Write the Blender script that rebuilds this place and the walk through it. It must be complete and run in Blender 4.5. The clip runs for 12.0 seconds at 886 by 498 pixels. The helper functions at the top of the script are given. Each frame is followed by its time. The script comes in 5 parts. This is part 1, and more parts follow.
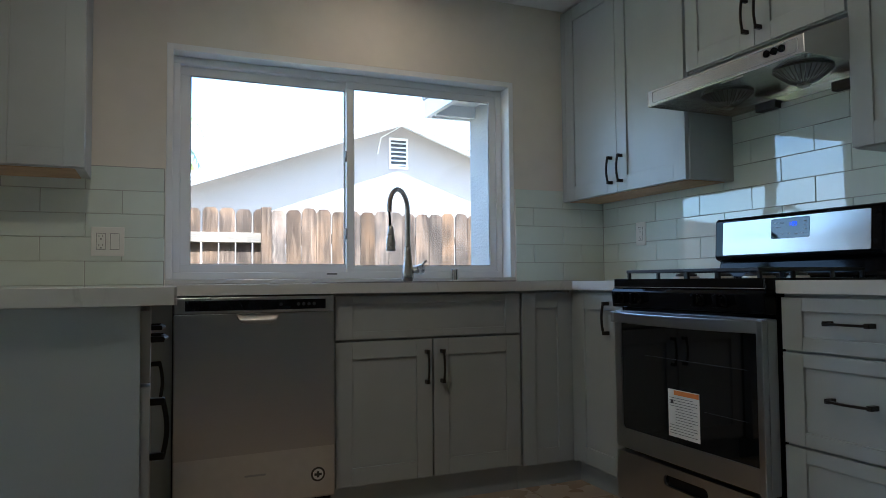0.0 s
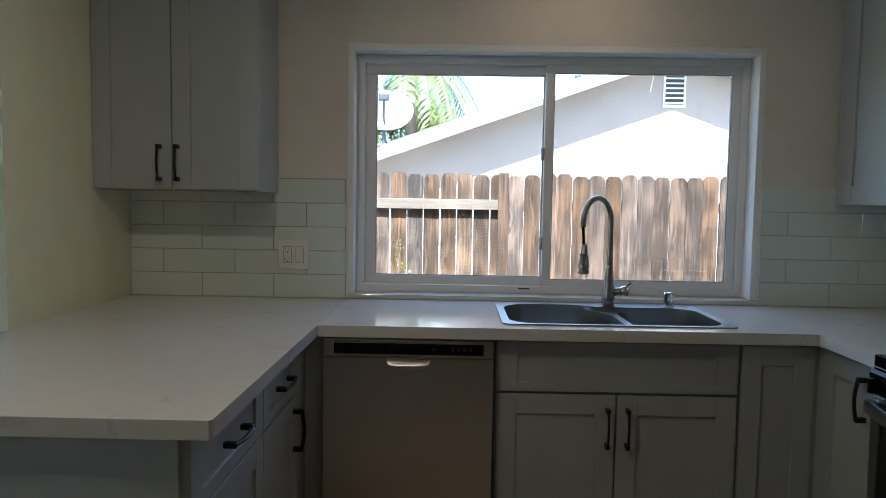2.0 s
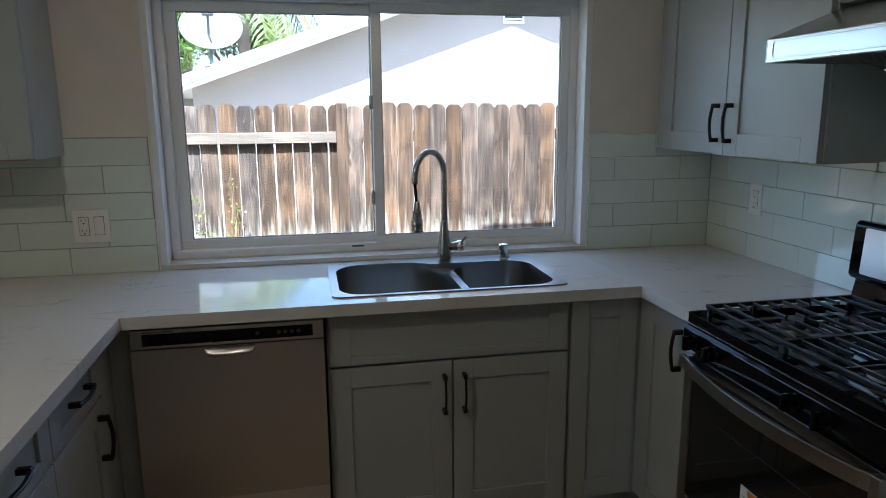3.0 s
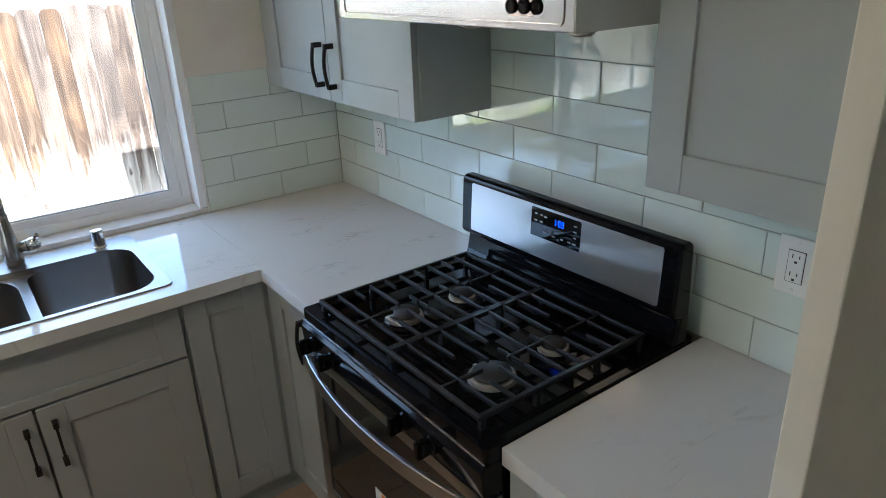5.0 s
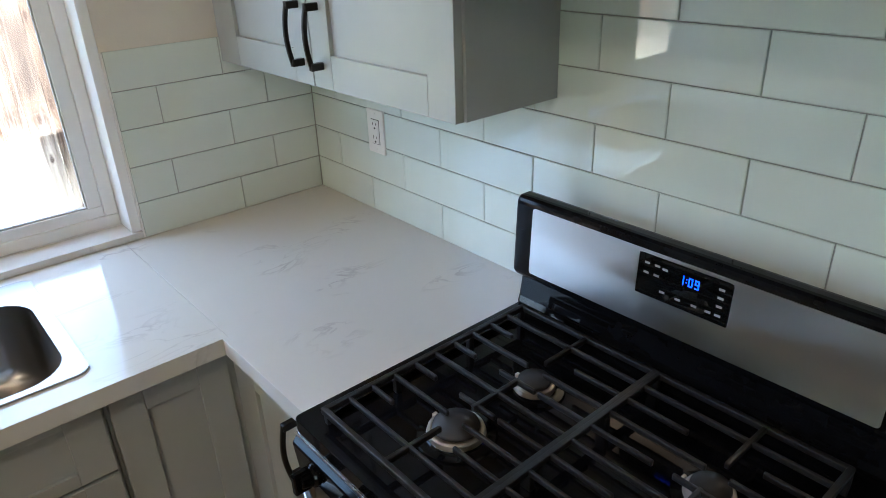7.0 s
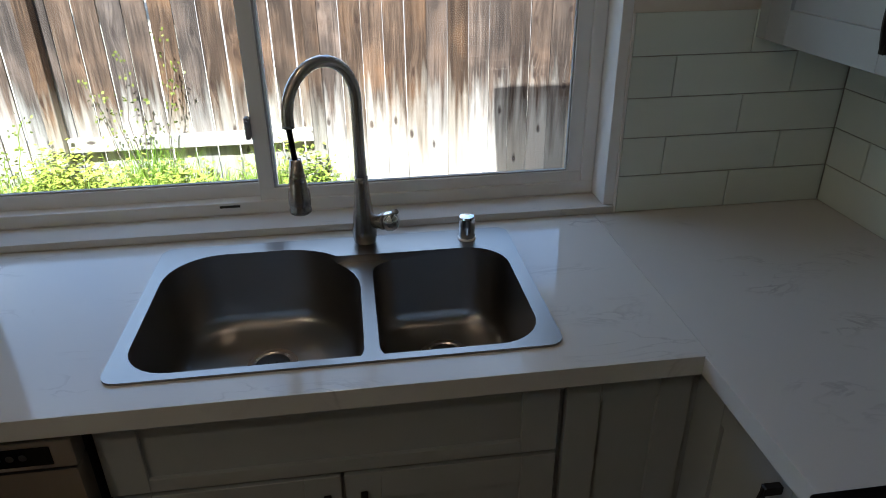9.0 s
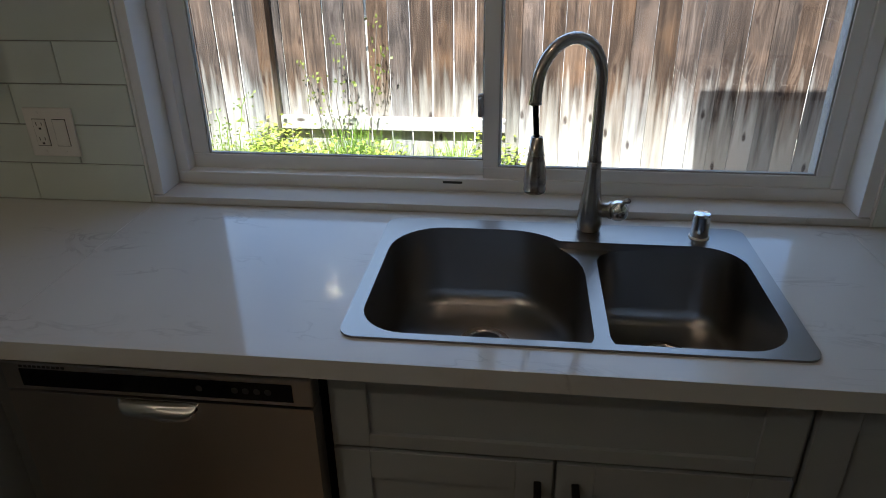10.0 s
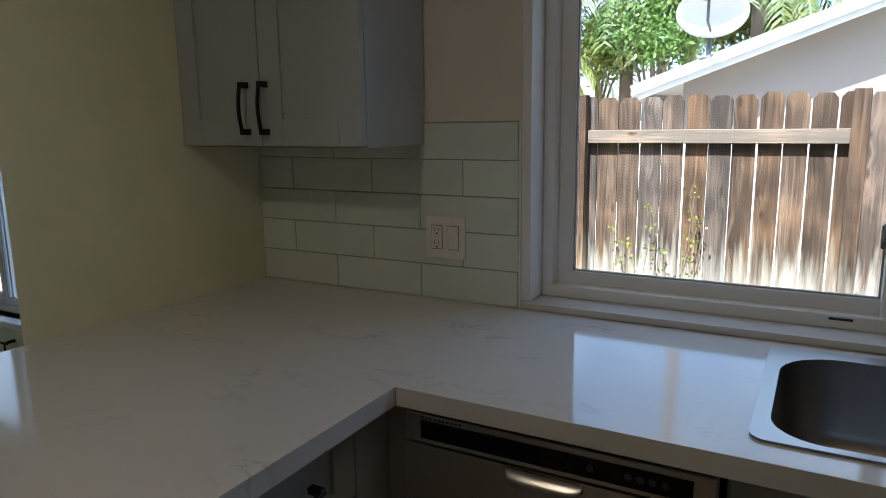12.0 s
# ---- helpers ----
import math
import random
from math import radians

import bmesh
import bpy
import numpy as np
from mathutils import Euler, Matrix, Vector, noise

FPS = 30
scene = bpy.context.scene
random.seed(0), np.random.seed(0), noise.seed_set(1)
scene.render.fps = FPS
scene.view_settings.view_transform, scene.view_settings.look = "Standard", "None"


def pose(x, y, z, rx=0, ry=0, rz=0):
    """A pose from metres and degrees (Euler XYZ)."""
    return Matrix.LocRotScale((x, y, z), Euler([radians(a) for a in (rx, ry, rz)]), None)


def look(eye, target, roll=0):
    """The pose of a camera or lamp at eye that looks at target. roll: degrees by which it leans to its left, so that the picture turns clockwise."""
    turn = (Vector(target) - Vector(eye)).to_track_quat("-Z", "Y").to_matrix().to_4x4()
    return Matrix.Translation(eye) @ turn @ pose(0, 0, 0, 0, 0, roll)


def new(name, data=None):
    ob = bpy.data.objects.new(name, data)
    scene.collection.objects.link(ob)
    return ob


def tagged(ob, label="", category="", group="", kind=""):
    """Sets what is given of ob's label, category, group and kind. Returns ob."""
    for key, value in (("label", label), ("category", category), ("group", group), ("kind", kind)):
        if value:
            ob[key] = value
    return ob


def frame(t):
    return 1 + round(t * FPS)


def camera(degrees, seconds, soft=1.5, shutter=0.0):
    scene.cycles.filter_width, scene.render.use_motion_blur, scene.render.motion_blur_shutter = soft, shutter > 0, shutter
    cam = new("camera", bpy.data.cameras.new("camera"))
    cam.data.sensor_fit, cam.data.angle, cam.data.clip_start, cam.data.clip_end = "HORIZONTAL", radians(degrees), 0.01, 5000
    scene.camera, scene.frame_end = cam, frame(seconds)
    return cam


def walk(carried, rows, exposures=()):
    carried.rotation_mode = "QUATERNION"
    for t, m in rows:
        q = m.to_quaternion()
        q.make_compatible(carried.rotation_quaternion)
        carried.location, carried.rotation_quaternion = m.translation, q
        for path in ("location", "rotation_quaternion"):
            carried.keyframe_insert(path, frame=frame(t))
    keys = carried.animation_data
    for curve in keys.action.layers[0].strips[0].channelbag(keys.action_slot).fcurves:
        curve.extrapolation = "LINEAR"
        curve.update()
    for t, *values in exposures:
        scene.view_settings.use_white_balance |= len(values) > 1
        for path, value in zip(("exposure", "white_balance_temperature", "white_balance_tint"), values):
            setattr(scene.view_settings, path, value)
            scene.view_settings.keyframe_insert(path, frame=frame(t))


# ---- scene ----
cam = camera(65.8, 12.0, soft=0.9)
PATH = [
    (0, (0.882, -3.238, 0.924), (1.661, -1.398, 1.014), -0.5),
    (0.5, (1.043, -3.125, 0.972), (1.695, -1.236, 1.056), -0.4),
    (1, (1.162, -3.022, 1.07), (1.593, -1.071, 1.158), 0.6),
    (1.5, (1.328, -2.991, 1.208), (1.311, -0.993, 1.117), 0.9),
    (2, (1.387, -2.911, 1.339), (1.355, -0.916, 1.198), 0.9),
    (2.5, (1.387, -2.806, 1.464), (1.752, -0.845, 1.318), -0.2),
    (2.7, (1.413, -2.772, 1.482), (1.79, -0.822, 1.248), -0.6),
    (4.3, (1.859, -2.646, 1.702), (2.555, -0.927, 0.952), -1.8),
    (4.5, (1.874, -2.6, 1.729), (2.673, -0.93, 0.972), -1.9),
    (5, (1.947, -2.485, 1.742), (3.032, -0.992, 0.974), -2.3),
    (5.5, (2.075, -2.363, 1.751), (3.298, -0.98, 0.982), -3.1),
    (6, (2.163, -2.218, 1.741), (3.398, -0.901, 0.879), -2.5),
    (6.5, (2.192, -2.029, 1.699), (3.415, -0.721, 0.807), -2.4),
    (6.7, (2.195, -1.948, 1.682), (3.405, -0.623, 0.799), -2.4),
    (8.3, (2.101, -1.606, 1.676), (2.7, 0.076, 0.774), -0.5),
    (8.5, (2.079, -1.583, 1.661), (2.562, 0.135, 0.758), -0.5),
    (9, (2.02, -1.565, 1.634), (2.255, 0.208, 0.738), -0.7),
    (9.5, (1.95, -1.545, 1.603), (1.968, 0.244, 0.71), -0.8),
    (10, (1.87, -1.546, 1.585), (1.653, 0.233, 0.697), -0.8),
    (10.5, (1.811, -1.573, 1.573), (1.392, 0.17, 0.688), -0.7),
    (11, (1.776, -1.617, 1.542), (1.137, 0.113, 0.771), -1.0),
    (11.5, (1.738, -1.664, 1.465), (0.901, 0.095, 1.012), -0.5),
    (12, (1.635, -1.701, 1.425), (0.68, 0.018, 1.059), -0.8),
]
EXPOSURES = [(0, 2.9, 4850, 4), (1.5, 2.6, 5100, 6), (2.7, 2.6, 5000, 5), (4.4, 3.15, 4850, 5), (5.0, 3.65, 5100, 6), (6.6, 4.2, 5350, 7), (8.4, 2.55, 5400, 6), (9.5, 1.9, 5350, 8), (10.4, 1.85, 5350, 8), (11.4, 2.2, 5300, 7), (12, 2.05, 5400, 7)]
walk(cam, [(t, look(eye, target, roll)) for t, eye, target, roll in PATH], EXPOSURES)

# ---- world, sun, lamps ----
SUN_ELEV, SUN_AZ = radians(60.0), radians(-174.0)   # azimuth measured from +y towards +x: the sun stands behind the house
world = bpy.data.worlds.new("sky")
scene.world = world
world.use_nodes = True
wn = world.node_tree.nodes
sky = wn.new("ShaderNodeTexSky")
sky.sky_type, sky.sun_disc = "NISHITA", False
sky.sun_elevation, sky.sun_rotation = SUN_ELEV, SUN_AZ
sky.dust_density, sky.air_density = 2.0, 1.0
wn["Background"].inputs[1].default_value = 0.125
# thin bright haze and cloud over the sky
_co, _cl, _rg, _cm = wn.new("ShaderNodeTexCoord"), wn.new("ShaderNodeTexNoise"), wn.new("ShaderNodeMapRange"), wn.new("ShaderNodeMix")
_cm.data_type = "RGBA"
_cl.inputs["Scale"].default_value, _cl.inputs["Detail"].default_value = 3.2, 7
_rg.inputs[1].default_value, _rg.inputs[2].default_value, _rg.inputs[3].default_value, _rg.inputs[4].default_value = 0.42, 0.68, 0.04, 0.8
_cm.inputs[7].default_value = (5.0, 5.25, 5.7, 1)
for _a, _b in ((_co.outputs["Generated"], _cl.inputs["Vector"]), (_cl.outputs[0], _rg.inputs[0]), (_rg.outputs[0], _cm.inputs[0]), (sky.outputs[0], _cm.inputs[6]), (_cm.outputs[2], wn["Background"].inputs[0])):
    world.node_tree.links.new(_a, _b)
sun = new("sun", bpy.data.lights.new("sun", "SUN"))
sun.data.energy, sun.data.angle, sun.data.color = 5.0, radians(0.5), (1.0, 0.96, 0.9)
_toward = Vector((math.sin(SUN_AZ) * math.cos(SUN_ELEV), math.cos(SUN_AZ) * math.cos(SUN_ELEV), math.sin(SUN_ELEV)))
sun.matrix_world = look(_toward * 30, (0, 0, 0))


def area(name, m, w, h, power, colour):
    ob = new(name, bpy.data.lights.new(name, "AREA"))
    ob.data.shape, ob.data.size, ob.data.size_y = "RECTANGLE", w, h
    ob.data.energy, ob.data.color = power, colour
    ob.matrix_world = m
    return ob


# warm recessed ceiling lamps
LAMPS = ((1.90, -0.47, 0.13), (1.56, -1.50, 0.03), (0.72, -1.90, 1.05), (-1.60, -2.60, 0.20))
for lx, ly, watts in LAMPS:
    lamp = area("ceiling_lamp_light", look((lx, ly, 2.405), (lx, ly - 0.001, 0)), 0.14, 0.14, watts, (1.0, 0.76, 0.48))
    lamp.data.shape = "DISK"


# ---- materials ----
def mat(name, colour, rough=0.5, metal=0.0, grain=0.0, scale=20.0, bump=0.0, bscale=60.0, stretch=(1, 1, 1), coat=0.0, vary=0.0, spec=0.5, aniso=0.0, colour2=None, rvary=0.0):
    m = bpy.data.materials.new(name)
    m.use_nodes = True
    n, l = m.node_tree.nodes, m.node_tree.links
    b = n["Principled BSDF"]
    b.inputs["Base Color"].default_value = (*colour, 1)
    b.inputs["Roughness"].default_value = rough
    b.inputs["Metallic"].default_value = metal
    b.inputs["Specular IOR Level"].default_value = spec
    b.inputs["Coat Weight"].default_value = coat
    b.inputs["Coat Roughness"].default_value = 0.01
    if aniso:
        tg = n.new("ShaderNodeTangent")
        tg.direction_type, tg.axis = "RADIAL", "Z"
        l.new(tg.outputs[0], b.inputs["Tangent"])
        b.inputs["Anisotropic"].default_value = aniso
        b.inputs["Anisotropic Rotation"].default_value = 0.0
    co = n.new("ShaderNodeTexCoord")
    mp = n.new("ShaderNodeMapping")
    mp.inputs["Scale"].default_value = stretch
    l.new(co.outputs["Object"], mp.inputs["Vector"])
    src = None
    if grain or colour2:
        t1, t2 = n.new("ShaderNodeTexNoise"), n.new("ShaderNodeTexNoise")
        t1.inputs["Scale"].default_value, t2.inputs["Scale"].default_value = scale, scale * 0.13
        t1.inputs["Detail"].default_value = 6
        t2.inputs["Detail"].default_value = 3
        for t in (t1, t2):
            l.new(mp.outputs[0], t.inputs["Vector"])
        ad = n.new("ShaderNodeMix")
        ad.inputs[0].default_value = 0.45
        l.new(t1.outputs[0], ad.inputs[2])
        l.new(t2.outputs[0], ad.inputs[3])
        mx = n.new("ShaderNodeMix")
        mx.data_type = "RGBA"
        c2 = colour2 or tuple(c * (1 - grain) for c in colour)
        c1 = colour if colour2 else tuple(min(1, c * (1 + grain * 0.6)) for c in colour)
        mx.inputs[6].default_value, mx.inputs[7].default_value = (*c1, 1), (*c2, 1)
        mr = n.new("ShaderNodeMapRange")
        mr.inputs[1].default_value, mr.inputs[2].default_value = 0.35, 0.65
        l.new(ad.outputs[0], mr.inputs[0])
        l.new(mr.outputs[0], mx.inputs[0])
        src = mx.outputs[2]
        if rvary:
            rr = n.new("ShaderNodeMapRange")
            rr.inputs[3].default_value, rr.inputs[4].default_value = rough - rvary, rough + rvary
            l.new(mr.outputs[0], rr.inputs[0])
            l.new(rr.outputs[0], b.inputs["Roughness"])
    if vary:
        oi, hs, mr2 = n.new("ShaderNodeObjectInfo"), n.new("ShaderNodeHueSaturation"), n.new("ShaderNodeMapRange")
        mr2.inputs[3].default_value, mr2.inputs[4].default_value = 1 - vary, 1 + vary
        l.new(oi.outputs["Random"], mr2.inputs[0])
        l.new(mr2.outputs[0], hs.inputs["Value"])
        if src:
            l.new(src, hs.inputs["Color"])
        else:
            hs.inputs["Color"].default_value = (*colour, 1)
        src = hs.outputs[0]
    if src:
        l.new(src, b.inputs["Base Color"])
    if bump:
        t3, bp = n.new("ShaderNodeTexNoise"), n.new("ShaderNodeBump")
        t3.inputs["Scale"].default_value, t3.inputs["Detail"].default_value = bscale, 5
        bp.inputs["Strength"].default_value, bp.inputs["Distance"].default_value = bump, 0.01
        l.new(mp.outputs[0], t3.inputs["Vector"])
        l.new(t3.outputs[0], bp.inputs["Height"])
        l.new(bp.outputs[0], b.inputs["Normal"])
    return m


WALL = mat("wall_paint", (0.70, 0.655, 0.585), 0.6, grain=0.05, scale=9, bump=0.08, bscale=160, rvary=0.08)
# beige wall paint with the olive cast and brightness of incoming light mixed in
WALL_LIT = mat("olive_lit_wall_paint", (0.78, 0.77, 0.56), 0.5, grain=0.05, scale=9, bump=0.08, bscale=160, rvary=0.08)
CEIL = mat("ceiling_paint", (0.8, 0.79, 0.77), 0.8, grain=0.04, scale=6, bump=0.2, bscale=120)
CAB = mat("grey_cabinet_paint", (0.385, 0.41, 0.42), 0.38, grain=0.05, scale=7, bump=0.03, bscale=300, rvary=0.06)
CAB_IN = mat("cabinet_underside_wood", (0.45, 0.3, 0.16), 0.6, grain=0.25, scale=30, stretch=(1, 8, 8))
TILE = mat("pale_green_glass_tile", (0.70, 0.765, 0.715), 0.02, grain=0.05, scale=6, vary=0.035, coat=1.0)
TILE.node_tree.nodes["Principled BSDF"].inputs["Coat IOR"].default_value = 1.5
GROUT = mat("grout", (0.38, 0.385, 0.36), 0.85, grain=0.12, scale=90)
VINYL = mat("white_vinyl", (0.78, 0.79, 0.80), 0.35, grain=0.03, scale=12, rvary=0.05)
GASKET = mat("grey_gasket", (0.36, 0.37, 0.38), 0.6)
DARKBODY = mat("dark_appliance_body", (0.03, 0.03, 0.033), 0.6)
HANDLE = mat("dark_bronze_metal", (0.022, 0.02, 0.02), 0.34, metal=0.6, grain=0.2, scale=60)
PLASTIC = mat("white_plastic", (0.78, 0.77, 0.74), 0.3, grain=0.03, scale=15)
SLOT = mat("dark_slot", (0.03, 0.03, 0.03), 0.6)
CHROME = mat("chrome", (0.75, 0.75, 0.76), 0.07, metal=1.0, grain=0.04, scale=20)
NICKEL = mat("brushed_nickel", (0.46, 0.42, 0.38), 0.27, metal=1.0, grain=0.1, scale=60, stretch=(1, 1, 6))
STEEL = mat("brushed_steel", (0.46, 0.445, 0.43), 0.30, metal=1.0, grain=0.012, scale=14, stretch=(0.6, 0.6, 60), rvary=0.015, aniso=0.75)
STEEL_H = mat("brushed_range_steel", (0.64, 0.63, 0.62), 0.30, metal=1.0, grain=0.012, scale=14, stretch=(0.6, 0.6, 60), rvary=0.015, aniso=0.7)
DOORSTEEL = mat("brushed_door_steel", (0.40, 0.40, 0.405), 0.28, metal=1.0, aniso=0.7)
HOODSTEEL = mat("polished_hood_steel", (0.62, 0.61, 0.60), 0.24, metal=1.0, grain=0.02, scale=3, aniso=0.3, bump=0.004, bscale=2)
SINKM = mat("sink_steel", (0.30, 0.29, 0.28), 0.32, metal=1.0, grain=0.012, scale=3, rvary=0.015)
ENAMEL = mat("black_enamel", (0.004, 0.0045, 0.006), 0.07, grain=0.2, scale=30, spec=0.16)
BLACKGLASS = mat("black_oven_glass", (0.004, 0.005, 0.006), 0.03, grain=0.1, scale=8, spec=0.7)
IRON = mat("cast_iron_grate", (0.012, 0.0125, 0.014), 0.36, grain=0.25, scale=120, bump=0.12, bscale=500)
CAP = mat("burner_cap", (0.03, 0.03, 0.032), 0.5, grain=0.2, scale=80)
ALU = mat("burner_ring_aluminium", (0.62, 0.55, 0.48), 0.4, metal=1.0, grain=0.12, scale=50)
LABELM = mat("paper_label", (0.75, 0.74, 0.70), 0.5, grain=0.03, scale=30)
ORANGE = mat("orange_band", (0.7, 0.22, 0.04), 0.5)
INK = mat("ink", (0.05, 0.05, 0.055), 0.6)
GREYPRINT = mat("grey_print", (0.35, 0.36, 0.38), 0.5)
FLOORT = mat("beige_floor_tile", (0.47, 0.37, 0.28), 0.3, grain=0.05, scale=7, vary=0.04, bump=0.04, bscale=25, rvary=0.08)
FGROUT = mat("floor_grout", (0.16, 0.13, 0.11), 0.9, grain=0.2, scale=80)
STUCCO = mat("stucco", (0.34, 0.335, 0.335), 0.9, grain=0.08, scale=5, bump=1.0, bscale=45)
STUCCO_N = mat("neighbour_stucco", (0.29, 0.255, 0.235), 0.9, grain=0.07, scale=1.2, bump=0.4, bscale=40)
TRIMW = mat("white_trim_paint", (0.62, 0.61, 0.60), 0.6, grain=0.08, scale=4)
SHINGLE = mat("roof_shingle", (0.32, 0.30, 0.29), 0.9, grain=0.2, scale=12, bump=0.5, bscale=30)
SOIL = mat("soil_ground", (0.40, 0.34, 0.26), 0.95, grain=0.3, scale=3, bump=0.5, bscale=20)
CONC = mat("concrete", (0.42, 0.40, 0.38), 0.85, grain=0.12, scale=4, bump=0.2, bscale=40)
GRASS = mat("grass_blades", (0.13, 0.24, 0.015), 0.6, grain=0.4, scale=5, colour2=(0.32, 0.36, 0.04))
WEED = mat("weed_leaves", (0.14, 0.21, 0.015), 0.55, grain=0.4, scale=4, colour2=(0.33, 0.34, 0.035))
LEAF = mat("green_leaves", (0.055, 0.10, 0.012), 0.5, grain=0.3, scale=2.5, colour2=(0.12, 0.20, 0.025))
LEAF_Y = mat("yellow_green_leaves", (0.12, 0.16, 0.02), 0.55, grain=0.3, scale=2.5, colour2=(0.26, 0.27, 0.04))
PALM = mat("palm_leaves", (0.06, 0.09, 0.014), 0.5, grain=0.3, scale=3, colour2=(0.22, 0.22, 0.04))
BARK = mat("bark", (0.20, 0.15, 0.11), 0.9, grain=0.3, scale=12, stretch=(1, 1, 4), bump=0.5, bscale=30)
LAWN = mat("lawn_turf", (0.07, 0.12, 0.03), 0.9, grain=0.4, scale=6, bump=0.6, bscale=60)
LATCH = mat("grey_latch", (0.30, 0.31, 0.33), 0.45, grain=0.06, scale=40)
DISHM = mat("dish_grey", (0.62, 0.62, 0.62), 0.45, grain=0.05, scale=6)
DARKM = mat("dark_metal", (0.08, 0.085, 0.09), 0.5, metal=0.4, grain=0.1, scale=40)
FILTER = mat("fan_guard_metal", (0.17, 0.17, 0.175), 0.3, metal=1.0, grain=0.1, scale=40)


def quartz():
    m = mat("white_quartz", (0.62, 0.615, 0.60), 0.08, grain=0.03, scale=4, rvary=0.015)
    n, l = m.node_tree.nodes, m.node_tree.links
    b = n["Principled BSDF"]
    base = b.inputs["Base Color"].links[0].from_socket
    co, w, v, mask = n.new("ShaderNodeTexCoord"), n.new("ShaderNodeTexNoise"), n.new("ShaderNodeTexNoise"), n.new("ShaderNodeTexNoise")
    w.inputs["Scale"].default_value, w.inputs["Detail"].default_value = 3.0, 4
    v.inputs["Scale"].default_value, v.inputs["Detail"].default_value, v.inputs["Distortion"].default_value = 4.5, 9, 1.6
    mask.inputs["Scale"].default_value, mask.inputs["Detail"].default_value = 3.4, 2
    mp = n.new("ShaderNodeMapping")
    mp.inputs["Rotation"].default_value = (0, 0, 0.7)
    mp.inputs["Scale"].default_value = (1, 2.2, 1)
    for t in (w, v, mask):
        l.new(co.outputs["Object"], mp.inputs["Vector"])
        l.new(mp.outputs[0], t.inputs["Vector"])
    ab, su, mr = n.new("ShaderNodeMath"), n.new("ShaderNodeMath"), n.new("ShaderNodeMapRange")
    su.operation, ab.operation = "SUBTRACT", "ABSOLUTE"
    su.inputs[1].default_value = 0.5
    l.new(v.outputs[0], su.inputs[0])
    l.new(su.outputs[0], ab.inputs[0])
    mr.inputs[1].default_value, mr.inputs[2].default_value, mr.inputs[3].default_value, mr.inputs[4].default_value = 0.0, 0.03, 1.0, 0.0
    l.new(ab.outputs[0], mr.inputs[0])
    mm = n.new("ShaderNodeMapRange")
    mm.inputs[1].default_value, mm.inputs[2].default_value, mm.inputs[4].default_value = 0.545, 0.70, 0.60
    l.new(mask.outputs[0], mm.inputs[0])
    mu, mx = n.new("ShaderNodeMath"), n.new("ShaderNodeMix")
    mu.operation, mx.data_type = "MULTIPLY", "RGBA"
    l.new(mr.outputs[0], mu.inputs[0])
    l.new(mm.outputs[0], mu.inputs[1])
    l.new(mu.outputs[0], mx.inputs[0])
    l.new(base, mx.inputs[6])
    mx.inputs[7].default_value = (0.36, 0.35, 0.35, 1)
    l.new(mx.outputs[2], b.inputs["Base Color"])
    return m


QUARTZ = quartz()


